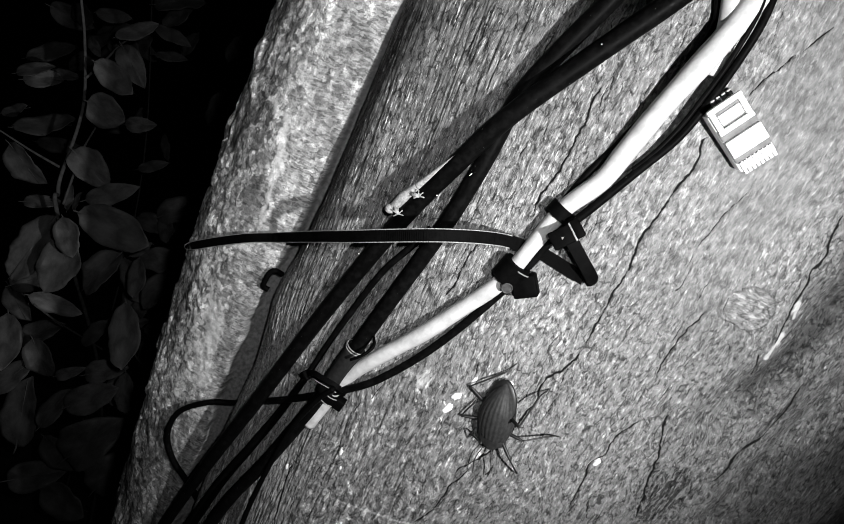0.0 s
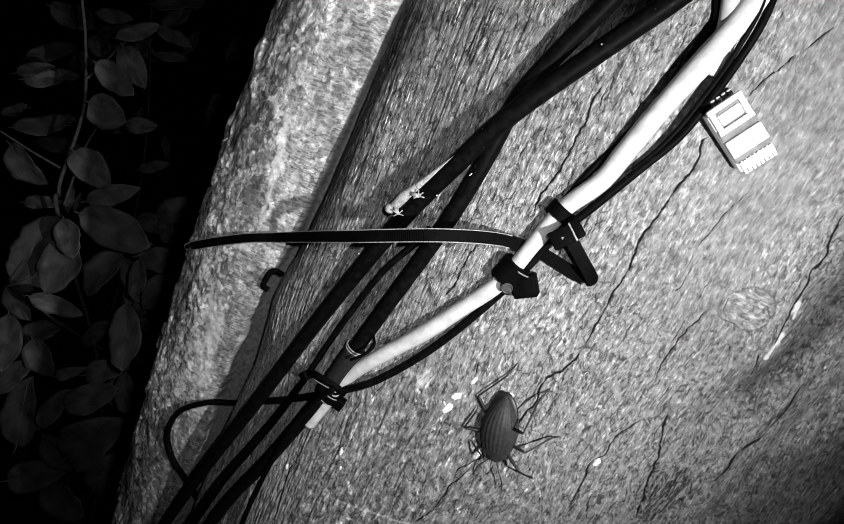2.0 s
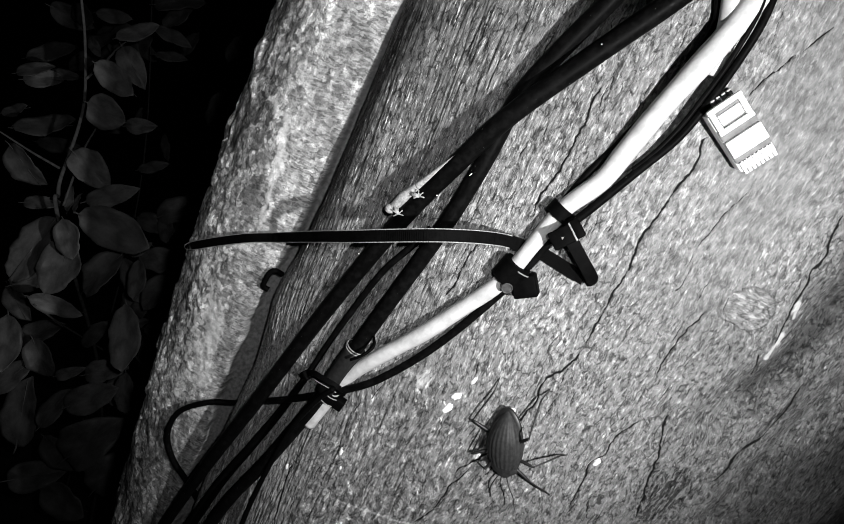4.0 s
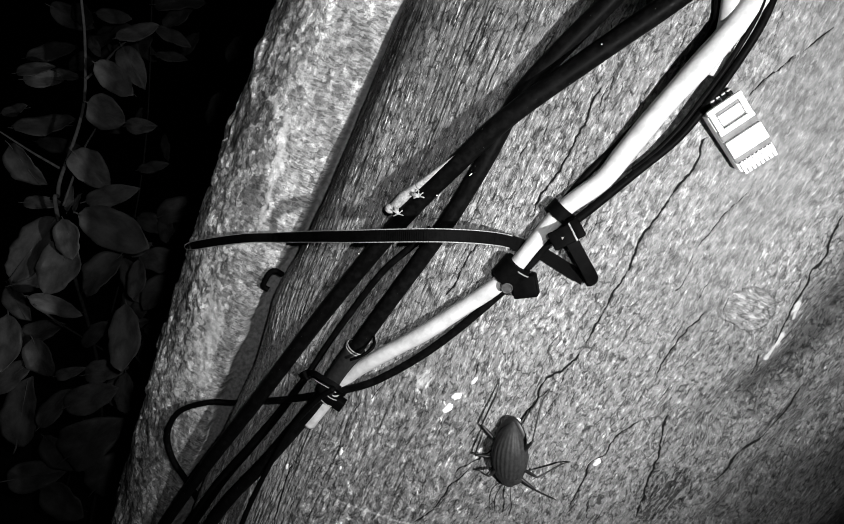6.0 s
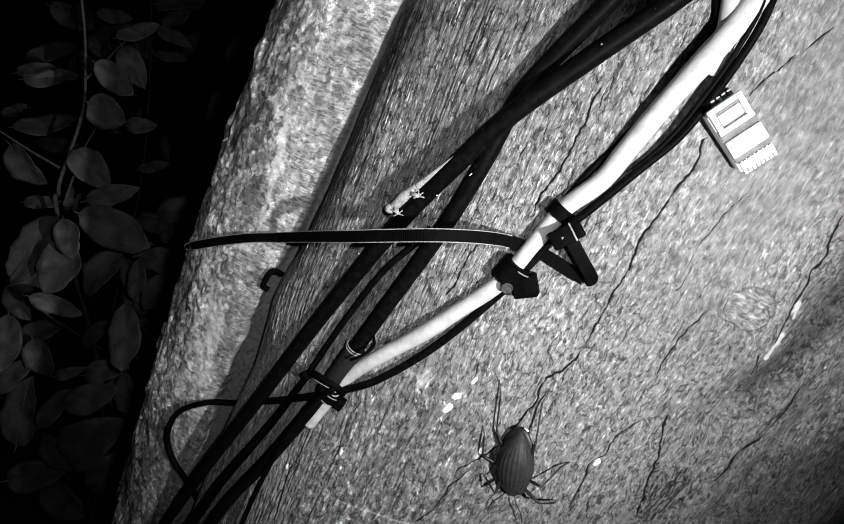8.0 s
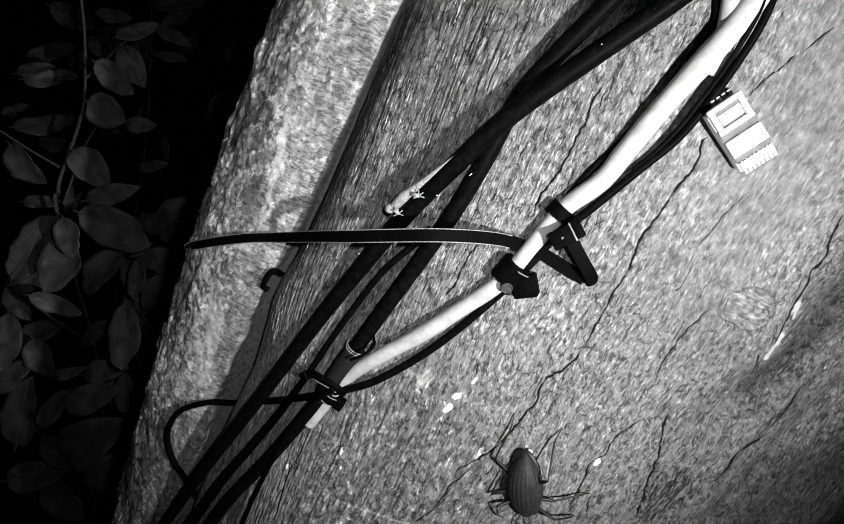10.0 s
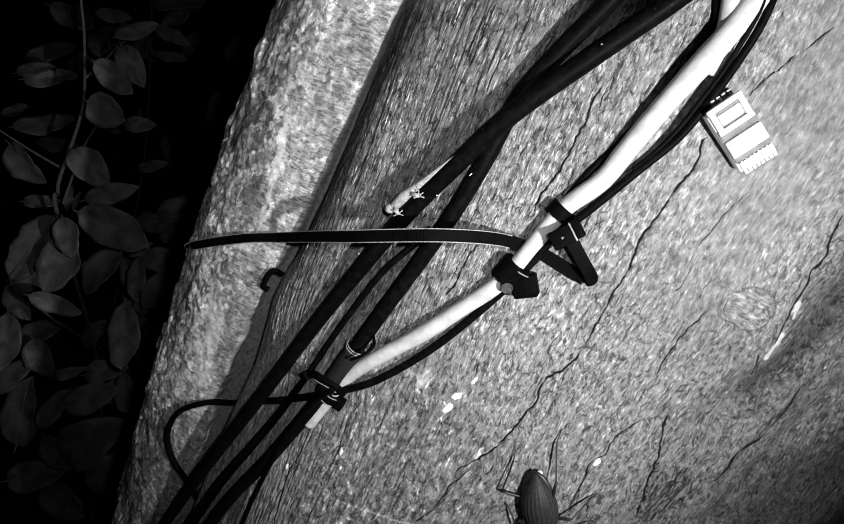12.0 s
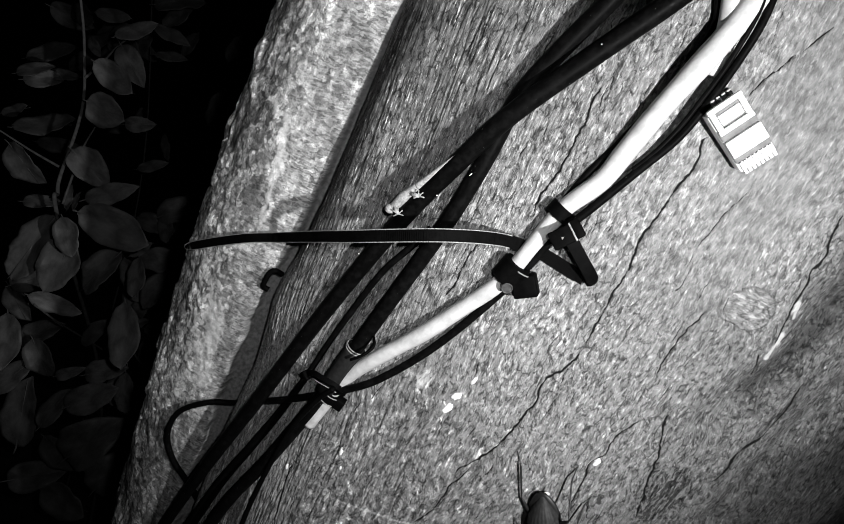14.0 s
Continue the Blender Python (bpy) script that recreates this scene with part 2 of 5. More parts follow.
def part(name, bm, mat, parent=None, label="", smooth=True):
    me = bpy.data.meshes.new(name)
    bm.to_mesh(me)
    bm.free()
    me.materials.append(mat)
    ob = finish(new(name, me), smooth)
    ob.parent = parent
    if label:
        tagged(ob, label)
    return ob


def holder(name, m=None):
    ob = new(name)
    ob.empty_display_size = 0.005
    if m is not None:
        ob.matrix_world = m
    return ob


def spline(points, steps):
    """Catmull-Rom through the points."""
    p = [Vector(q) for q in points]
    p = [p[0] * 2 - p[1]] + p + [p[-1] * 2 - p[-2]]
    out = []
    for i in range(1, len(p) - 2):
        for k in range(steps):
            t = k / steps
            a, b, c, d = p[i - 1], p[i], p[i + 1], p[i + 2]
            out.append(0.5 * (2 * b + (c - a) * t + (2 * a - 5 * b + 4 * c - d) * t * t + (3 * b - a - 3 * c + d) * t ** 3))
    return out + [p[-2]]


def sweep(bm, path, radii, sides=14):
    """A closed round tube along the path."""
    n = len(path)
    radii = radii if isinstance(radii, (list, tuple)) else [radii] * n
    rings, up = [], Vector((0.31, -0.9, 0.2))
    for i, c in enumerate(path):
        t = (path[min(i + 1, n - 1)] - path[max(i - 1, 0)]).normalized()
        up = (up - t * up.dot(t)).normalized()
        side = t.cross(up)
        rings.append([bm.verts.new(c + radii[i] * (math.cos(a) * up + math.sin(a) * side)) for a in (2 * math.pi * k / sides for k in range(sides))])
    for a, b in zip(rings, rings[1:]):
        for k in range(sides):
            bm.faces.new((a[k], a[(k + 1) % sides], b[(k + 1) % sides], b[k]))
    bm.faces.new(rings[0][::-1])
    bm.faces.new(rings[-1])
    return bm


def ribbon(bm, path, normals, section):
    """A strap: a closed flat section (across, out) carried along the path."""
    n = len(path)
    rings = []
    for i, c in enumerate(path):
        t = (path[min(i + 1, n - 1)] - path[max(i - 1, 0)]).normalized()
        out = (normals[i] - t * normals[i].dot(t)).normalized()
        across = t.cross(out)
        rings.append([bm.verts.new(c + across * x + out * y) for x, y in section])
    k = len(section)
    for a, b in zip(rings, rings[1:]):
        for j in range(k):
            bm.faces.new((a[j], a[(j + 1) % k], b[(j + 1) % k], b[j]))
    bm.faces.new(rings[0][::-1])
    bm.faces.new(rings[-1])
    return bm


def block(bm, m, sx, sy, sz, edge=0.0003):
    """A box with broken edges, at m, centred."""
    r = bmesh.ops.create_cube(bm, size=1.0, matrix=m @ Matrix.Diagonal((sx, sy, sz, 1)))
    edges = list({e for v in r["verts"] for e in v.link_edges})
    bmesh.ops.bevel(bm, geom=edges, offset=edge, segments=2, profile=0.5, affect="EDGES")
    return bm


def aim(origin, way, up):
    """A pose whose y runs along way and whose z leans to up."""
    y = way.normalized()
    x = y.cross(up).normalized()
    m = Matrix((x, y, x.cross(y))).transposed().to_4x4()
    m.translation = origin
    return m


def dome(bm, m, rx, ry, rz, seed=0, rough=0.25):
    """A lumpy low dome."""
    r = bmesh.ops.create_icosphere(bm, subdivisions=3, radius=1.0)
    for v in r["verts"]:
        k = 1 + rough * noise.noise(v.co * 1.8 + Vector((seed, 0, 0)))
        v.co = m @ Vector((v.co.x * rx * k, v.co.y * ry * k, v.co.z * rz * k))
    return bm


# ---- the trunk ----
RADIUS = 0.208


def wood_radius(u):
    """The trunk's outline: round, with a flank that falls away towards the fold of bark."""
    t = np.maximum(0.0, -0.024 - u)
    away = np.clip((u + 0.42) / 0.2, 0, 1)
    q = np.maximum(0.0, u - 0.055)
    far = np.clip((0.5 - u) / 0.2, 0, 1)
    return RADIUS - 3.375 * t * t / (1 + 7.5 * t) * away * away * (3 - 2 * away) - 0.2 * q * q / (1 + 5 * q) * far * far * (3 - 2 * far)


def on_trunk(u, z, h=0.0):
    """A point u metres round the trunk, h above the wood."""
    a, r = u / RADIUS, float(wood_radius(u)) + h
    return Vector((r * math.sin(a), -r * math.cos(a), z))


def trunk_pose(u, z, h=0.0, turn=0.0):
    """Axes: x round the trunk, y up it, z outwards, turned about z."""
    e = 1e-4
    x = (on_trunk(u + e, z) - on_trunk(u - e, z)).normalized()
    y = Vector((0, 0, 1))
    n = x.cross(y)
    m = Matrix((x, y, n)).transposed().to_4x4()
    m.translation = on_trunk(u, z) + n * h
    return m @ pose(0, 0, 0, 0, 0, turn)


def lattice(u, z, fu, fz, seed):
    """Smooth value noise in -1..1 on arrays."""
    table = np.random.RandomState(seed).uniform(-1, 1, (256, 256))
    a, b = u * fu + 1000.5, z * fz + 1000.5
    i, j = np.floor(a).astype(int), np.floor(b).astype(int)
    s, t = a - i, b - j
    s, t = s * s * (3 - 2 * s), t * t * (3 - 2 * t)
    at = lambda p, q: table[p % 256, q % 256]
    return (at(i, j) * (1 - s) + at(i + 1, j) * s) * (1 - t) + (at(i, j + 1) * (1 - s) + at(i + 1, j + 1) * s) * t


# cracks in the wood: strength, then millimetres round and up from the height of 1.5 m
CRACKS = []
CRACKS += [
    (1.5, [(27.7, 90.7), (26.2, 88.0), (27.4, 84.3), (27.8, 80.6), (26.6, 75.4), (26.1, 70.9), (25.8, 67.0), (25.2, 64.3), (24.7, 60.7), (24.6, 57.3), (25.3, 53.4), (25.4, 50.8), (25.9, 47.6), (25.4, 43.8), (24.9, 40.0), (25.4, 35.7), (25.2, 31.0), (25.3, 27.3), (25.4, 22.0)]),
    (1.5, [(25.4, 22.0), (25.0, 17.5), (23.0, 12.5), (19.9, 7.9), (19.8, 3.8), (20.6, 0.1), (19.9, -3.4), (19.2, -5.9), (18.6, -10.5), (18.0, -14.1), (17.3, -16.7), (16.6, -20.4), (14.7, -24.8), (12.7, -29.0), (9.4, -33.3), (7.7, -37.6)]),
]
CRACKS += [
    (0.9, [(11.8, -33.4), (10.3, -39.0), (8.6, -42.0), (8.4, -46.2), (7.6, -51.5), (6.4, -56.0), (3.0, -62.8)]),
    (0.55, [(43.9, 83.5), (43.6, 80.6), (42.1, 76.5), (41.1, 72.9), (40.4, 68.5), (39.5, 64.3), (39.3, 60.5), (39.6, 55.6)]),
    (0.45, [(47.5, 59.0), (47.6, 54.7), (47.2, 50.5), (47.5, 46.7)]),
    (0.8, [(51.0, 46.5), (50.6, 43.0), (49.6, 40.4), (48.9, 36.0), (48.5, 31.5), (48.1, 26.5), (48.9, 22.0)]),
    (0.5, [(47.4, 19.9), (47.9, 15.0), (48.0, 10.5), (46.1, 5.5), (43.9, 1.0)]),
]
CRACKS += [
    (0.95, [(53.2, 9.1), (50.6, 5.5), (49.8, 3.0), (48.0, 0.1), (47.6, -4.4), (47.7, -8.2), (45.8, -10.6), (44.8, -13.3), (46.0, -18.3), (46.3, -23.9), (46.2, -28.6), (46.5, -31.9)]),
    (0.6, [(52.5, -22.2), (51.1, -23.9), (51.3, -27.3), (53.9, -33.3)]),
    (1.3, [(57.7, 15.8), (58.3, 10.9), (59.8, 6.3), (61.6, 1.7), (63.2, -2.0), (63.6, -5.1), (64.1, -10.5), (64.9, -13.5), (66.1, -17.6), (66.7, -22.1), (67.7, -26.4)]),
    (2.2, [(69.6, 85.4), (69.9, 82.3), (70.8, 78.5), (71.2, 76.2), (72.9, 74.4), (72.7, 70.9), (71.5, 68.8), (72.9, 64.1), (72.9, 58.9), (73.1, 55.3), (73.7, 51.9), (74.5, 48.5), (75.2, 44.1)]),
]
CRACKS += [
    (0.9, [(72.8, 40.4), (74.5, 37.2), (75.4, 33.6)]),
    (2.4, [(92.2, 38.1), (92.0, 35.1), (92.8, 30.2), (92.4, 25.0), (91.3, 20.5), (90.0, 14.8), (87.4, 10.8), (85.7, 7.0), (86.2, 1.6), (85.3, -2.0), (84.3, -4.6)]),
    (0.75, [(41.1, 124.3), (39.5, 121.1), (37.8, 117.0), (35.9, 114.3), (34.9, 111.2), (33.8, 109.4), (32.7, 107.5), (31.7, 104.3), (30.9, 101.9)]),
    (1.1, [(-3.8, 92.3), (-3.5, 90.2), (-4.2, 86.9), (-3.6, 84.1), (-3.0, 81.3), (-3.4, 78.9), (-3.8, 76.4), (-3.5, 74.2), (-3.5, 71.0), (-3.8, 67.3), (-4.7, 61.5), (-5.7, 58.5), (-5.8, 55.1), (-5.2, 52.0)]),
]
CRACKS += [
    (0.5, [(-2.5, 98.6), (-1.9, 94.5), (-0.7, 87.6), (-0.0, 84.1)]),
    (0.8, [(-16.5, 36.7), (-17.4, 32.6), (-17.6, 28.8), (-17.8, 23.0), (-18.3, 19.8), (-19.2, 17.4)]),
    (0.5, [(-10.7, -18.0), (-10.0, -24.2)]),
    (0.5, [(-1.4, 6.4), (-0.1, 0.0), (-0.1, -2.1)]),
    (1.3, [(-47.6, -69.5), (-47.4, -79.9), (-45.4, -94.6), (-44.5, -100.2)]),
    (0.5, [(56.7, 55.1), (54.6, 52.8), (54.7, 50.7), (56.0, 47.7), (58.3, 45.9), (60.3, 46.3), (61.9, 44.6)]),
    (0.5, [(61.4, 39.7), (61.0, 41.5), (63.3, 39.6), (63.9, 37.9)]),
    (0.5, [(8.6, 60.9), (9.0, 55.2)]),
    (0.5, [(15.8, 62.5), (15.6, 56.6)]),
]
CRACKS += [
    (0.4, [(40.0, 59.2), (40.9, 56.1), (41.3, 51.1), (39.1, 47.5)]),
    (0.4, [(22.0, -26.3), (26.6, -21.9), (32.9, -25.4)]),
    (0.5, [(23.2, -43.9), (20.7, -49.4)]),
    (0.5, [(42.8, -13.1), (43.9, -10.4)]),
    (0.5, [(13.2, -2.9), (11.2, -6.5)]),
    (0.6, [(78.2, 34.6), (76.6, 29.7), (71.2, 25.1)]),
    (0.6, [(-20.9, 101.9), (-21.5, 90.0), (-21.8, 85.3)]),
]
rnd = random.Random(5)
for k in range(300):
    u0, z0, long = rnd.uniform(-80, 100), rnd.uniform(-110, 130), rnd.uniform(3, 14)
    if u0 > 20 and z0 > 40 and rnd.random() < 0.8:
        continue
    drift = rnd.uniform(-0.12, 0.16) - (0.5 if z0 < -15 and -30 < u0 < 40 else 0.0) * rnd.random()
    CRACKS.append((rnd.uniform(0.15, 0.5), [(u0 + drift * long * q + rnd.uniform(-0.4, 0.4), z0 - long * q) for q in (0, 0.33, 0.66, 1.0)]))


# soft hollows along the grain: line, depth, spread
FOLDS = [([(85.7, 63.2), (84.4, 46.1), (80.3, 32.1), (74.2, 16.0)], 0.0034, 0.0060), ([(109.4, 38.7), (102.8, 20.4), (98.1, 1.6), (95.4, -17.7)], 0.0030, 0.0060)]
RELIEF = {}

# pale scale and tones, and darkening that is mostly painted shade: kind, line in millimetres round and up from 1.5 m,
# spread, strength
WOOD_SPOTS = [
    # shade in the hollows and beside the cracks, painted into the colour
    ("darkening", [(86.3, 61.8), (84.5, 48.3), (80.3, 37.3), (77.4, 30.0)], 6.5, 0.85),
    ("darkening", [(93.1, 38.4), (92.5, 29.1), (87.1, 12.8), (85.1, -3.2)], 1.3, 0.60),
    ("darkening", [(130.1, 14.7), (110.4, 0.4), (109.2, -14.2)], 15, 0.6),
    ("darkening", [(79.0, 84.0), (82.0, 72.0), (85.0, 62.0)], 6.0, 0.55),
    ("mottled", [(71.6, -20.2), (72.5, -13.0), (74.1, -9.0)], 8.5, 0.52),
    # shade of the fold between wood and bark, painted dark
    ("darkening", [(-62.0, 90.0), (-69.0, 65.3), (-73.0, 44.8), (-77.0, 27.0), (-79.0, 5.8)], 8.0, 0.95),
    ("darkening", [(-85.0, -42.0), (-92.0, -60.0), (-98.0, -95.0)], 9.0, 0.25),
    ("pale", [(73.4, 58.7), (75.3, 54.4)], 1.3, 0.80),
    ("pale", [(75.7, 48.1), (75.5, 44.2), (75.7, 39.9)], 1.3, 0.90),
    ("pale", [(57.5, 54.1), (58.7, 49.2), (62.3, 48.5), (64.3, 54.5)], 3.0, 0.32),
    ("pale", [(62.5, 67.0), (64.7, 68.5)], 1.3, 0.45),
    ("pale", [(55.2, 67.2), (57.0, 68.6)], 1.5, 0.40),
    ("pale", [(-30.3, -73.0), (-21.5, -70.6), (-5.5, -65.4), (2.2, -63.3)], 0.9, 0.60),
    ("pale", [(-14.0, -13.7), (-12.5, -9.8)], 2.6, 0.62),
    ("pale", [(-23.2, -38.6), (-16.9, -27.5)], 2.7, 0.45),
    ("pale", [(-28.2, -54.2), (-19.1, -42.9)], 4.2, 0.40),
    ("pale", [(18.5, 20.0), (17.0, 26.9)], 1.9, 0.55),
    ("pale", [(18.8, 8.3), (31.1, 8.6)], 3.4, 0.40),
    ("pale", [(2.9, 11.8), (7.2, 21.9)], 4.8, 0.35),
]
BARK_SPOTS = [
    # bright ridge, painted as a paler line
    ("pale", [(-2.3, 4.8), (-4.0, 20.7), (-5.8, 33.5), (-7.5, 42.5), (-18.8, 47.5)], 2.1, 0.75),
    ("pale", [(-20.5, 78.5), (-10.1, 74.3), (-8.2, 61.6), (-8.9, 55.4)], 4.6, 0.32),
    # dark hollow beside the ridge, its shade painted in
    ("darkening", [(-16.2, 19.5), (-19.8, 31.8), (-21.4, 43.3)], 3.7, 0.60),
    ("pale", [(-9.1, -42.2), (-5.0, -57.5), (-3.9, -82.1)], 7.8, 0.8),
    ("pale", [(-1.5, -114.6), (1.5, -130.8)], 2.8, 0.40),
    ("darkening", [(-0.9, 77.6), (-0.3, 58.9)], 6.0, 0.30),
    ("darkening", [(-19.8, -4.5), (-18.3, 13.8)], 3.2, 0.40),
    # light falling off down the bark, painted as darkening
    ("darkening", [(-2.0, -185.0), (-28.0, -165.0)], 32.0, 0.85),
    # broad lighter tone that brightens the lower bark
    ("pale", [(-16.0, -28.0), (-14.0, -60.0), (-12.0, -98.0)], 15.0, 0.55),
]


def distance_to(U, Z, line):
    near = np.full(U.shape, 9.0)
    pts = np.array(line) / 1000 + (0, 1.5)
    for a, b in zip(pts, pts[1:]):
        d = b - a
        q = np.clip(((U - a[0]) * d[0] + (Z - a[1]) * d[1]) / (d @ d), 0, 1)
        near = np.minimum(near, np.hypot(U - a[0] - q * d[0], Z - a[1] - q * d[1]))
    return near


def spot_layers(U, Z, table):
    layers = {key: np.zeros_like(U) for key in ("pale", "darkening", "mottled")}
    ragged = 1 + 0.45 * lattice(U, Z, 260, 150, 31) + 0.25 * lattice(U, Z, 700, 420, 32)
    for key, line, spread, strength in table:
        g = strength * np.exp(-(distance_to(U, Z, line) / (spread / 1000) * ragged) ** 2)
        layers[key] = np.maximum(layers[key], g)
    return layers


def wood_height(u, z, reach=0):
    """How far the wood's relief stands out at a place, or its mean over some steps round it."""
    i, j = np.searchsorted(RELIEF["us"], u), np.searchsorted(RELIEF["zs"], z)
    return float(RELIEF["h"][max(0, j - reach):j + reach + 1, max(0, i - reach):i + reach + 1].mean())


def wood_masks(U, Z):
    """Where the surface is fibrous, scaly, smooth or dull."""
    edge = lambda x, w: 1 / (1 + np.exp(-np.clip(x / w, -30, 30)))
    wander = 0.010 * lattice(U, Z, 70, 45, 41) + 0.004 * lattice(U, Z, 240, 140, 42)
    scaly = edge(1.489 - Z + wander, 0.005) * edge(0.030 - U + wander, 0.005) * edge(U + 0.052, 0.006)
    flank = edge(-0.030 - U + wander, 0.010) * (1 - scaly)
    smooth = edge(U - 0.026 + 0.5 * wander, 0.007) * edge(0.064 - U + 0.5 * wander, 0.004) * edge(Z - 1.552 + wander, 0.009)
    dull = edge(U - 0.058 + wander, 0.006) * (1 - smooth)
    # low part of the flank, painted lighter for the light it catches
    bare = edge(1.490 - Z - 0.25 * (U + 0.06) + wander, 0.008) * edge(-0.040 - U, 0.004)
    fibre = edge(0.006 - U + wander, 0.006) * (1 - scaly)
    return {"scaly": scaly * (1 - bare), "flank": np.maximum(flank, bare), "smooth": smooth, "dull": dull, "bare": bare, "fibre": fibre}


def wood_mesh():
    half = math.pi * RADIUS
    us = np.unique(np.concatenate([np.linspace(-half, -0.105, 40), np.arange(-0.105, 0.155, 0.00021), np.linspace(0.160, half, 50)]).round(6))
    zs = np.unique(np.concatenate([np.linspace(0.0, 1.335, 30), np.arange(1.335, 1.645, 0.0004), np.linspace(1.645, 3.0, 30)]).round(6))
    us[-1] = half
    U, Z = np.meshgrid(us, zs)
    masks = wood_masks(U, Z)
    relief = 0.0008 * lattice(U, Z, 30, 9, 1) + 0.0005 * lattice(U, Z, 110, 22, 2)
    relief += 0.00028 * lattice(U, Z, 420, 55, 3) + 0.00018 * lattice(U, Z, 900, 170, 4)
    relief -= 0.0006 * np.maximum(0, lattice(U, Z, 190, 14, 6) - 0.35)
    fibre = U + 0.0016 * lattice(U, Z, 60, 26, 8)
    groove = np.maximum(0.0, 1 - np.abs(lattice(fibre, Z, 420, 17, 9)) / 0.16) + 0.6 * np.maximum(0.0, 1 - np.abs(lattice(fibre, Z, 760, 40, 10)) / 0.2)
    relief -= (0.00012 + 0.00038 * masks["flank"]) * groove * (1 - masks["smooth"])
    relief += (0.00010 + 0.00012 * masks["flank"] + 0.00016 * masks["scaly"]) * lattice(fibre, Z, 1500, 240, 11) * (1 - masks["smooth"])
    # the crest beside the bark and the cleft behind it
    step = lambda x: np.clip(x, 0, 1) ** 2 * (3 - 2 * np.clip(x, 0, 1))
    relief += 0.0045 * step((-0.046 - U) / 0.018) * step((Z - 1.44) / 0.05) * (U > -0.13)
    rim = np.interp(Z, [1.36, 1.40, 1.44, 1.475, 1.50, 1.53, 1.56, 1.60], [-0.100, -0.095, -0.087, -0.084, -0.076, -0.070, -0.067, -0.064]) - U
    relief -= np.minimum(0.03, 32 * np.maximum(0.0, rim + 0.0035 + 0.0006 * lattice(U, Z, 90, 70, 12)) ** 2) * step((U + 0.30) / 0.15)
    # the round scar, with its grain across the trunk's
    knot = np.hypot((U - 0.0612) / 0.0078, (Z - 1.5520) / 0.0066) + 0.16 * lattice(U, Z, 260, 220, 71)
    scar = step((1.0 - knot) / 0.12)
    relief += scar * (0.0004 + 0.00035 * lattice(U, Z, 120, 900, 72)) - 0.00035 * np.exp(-((knot - 1.04) / 0.05) ** 2)
    for line, depth, spread in FOLDS:
        relief -= depth * np.exp(-((distance_to(U, Z, line) + 0.0022 * lattice(U, Z, 120, 60, 61)) / spread) ** 2)
    # how deep in a crack: sinks the relief, carries the painted shade
    crack_mask = np.zeros_like(U)
    for depth, line in CRACKS:
        pts = np.array([(a / 1000, 1.5 + b / 1000) for a, b in line])
        fine = [pts[0]]
        for a, b in zip(pts, pts[1:]):
            count = max(2, int(np.hypot(*(b - a)) / 0.0013))
            fine += [a + (b - a) * q / count for q in range(1, count + 1)]
        fine = np.array(fine)
        wob = np.random.RandomState(len(fine)).uniform(-0.00024, 0.00024, fine.shape)
        fine[1:-1] += wob[1:-1]
        mid = (fine[:-1] + fine[1:]) / 2 + np.random.RandomState(len(fine) + 7).uniform(-0.0002, 0.0002, (len(fine) - 1, 2))
        fine = np.array([p for pair in zip(fine[:-1], mid) for p in pair] + [fine[-1]])
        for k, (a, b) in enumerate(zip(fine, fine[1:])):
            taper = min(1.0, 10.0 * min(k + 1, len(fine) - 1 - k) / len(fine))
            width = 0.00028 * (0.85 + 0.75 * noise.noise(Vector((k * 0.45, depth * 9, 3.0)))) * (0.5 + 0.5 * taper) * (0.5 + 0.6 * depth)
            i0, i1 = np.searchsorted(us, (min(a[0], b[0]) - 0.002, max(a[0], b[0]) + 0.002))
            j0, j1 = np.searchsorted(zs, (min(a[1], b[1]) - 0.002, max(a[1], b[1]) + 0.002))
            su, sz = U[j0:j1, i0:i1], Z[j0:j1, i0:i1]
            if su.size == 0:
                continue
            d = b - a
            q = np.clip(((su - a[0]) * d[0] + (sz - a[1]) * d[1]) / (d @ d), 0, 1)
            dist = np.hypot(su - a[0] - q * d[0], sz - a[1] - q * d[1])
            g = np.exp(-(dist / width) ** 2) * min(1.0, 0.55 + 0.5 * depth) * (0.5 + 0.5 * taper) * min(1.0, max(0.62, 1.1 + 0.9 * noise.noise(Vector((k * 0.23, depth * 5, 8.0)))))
            crack_mask[j0:j1, i0:i1] = np.maximum(crack_mask[j0:j1, i0:i1], g)
    relief -= 0.0008 * crack_mask
    RELIEF.update(us=us, zs=zs, h=relief)
    fade = np.clip((half - np.abs(U)) / 0.1, 0, 1)
    r = wood_radius(U) + relief * fade
    A = U / RADIUS
    co = np.stack([r * np.sin(A), -r * np.cos(A), Z], -1).reshape(-1, 3)
    bend = 0.35 + 1.4 * masks["scaly"]
    gu = U + bend * (0.0022 * lattice(U, Z, 45, 34, 51) + 0.0007 * lattice(U, Z, 170, 110, 52))
    gz = Z + bend * (0.0022 * lattice(U, Z, 45, 34, 53) + 0.0007 * lattice(U, Z, 170, 110, 54))
    inside = scar > 0.5
    gu, gz = np.where(inside, 0.9 + gz, gu), np.where(inside, 0.9 + gu, gz)
    return grid_mesh("wood", co, len(us), len(zs), gu, gz, dict(spot_layers(U, Z, WOOD_SPOTS), crack_shade=crack_mask, **masks))


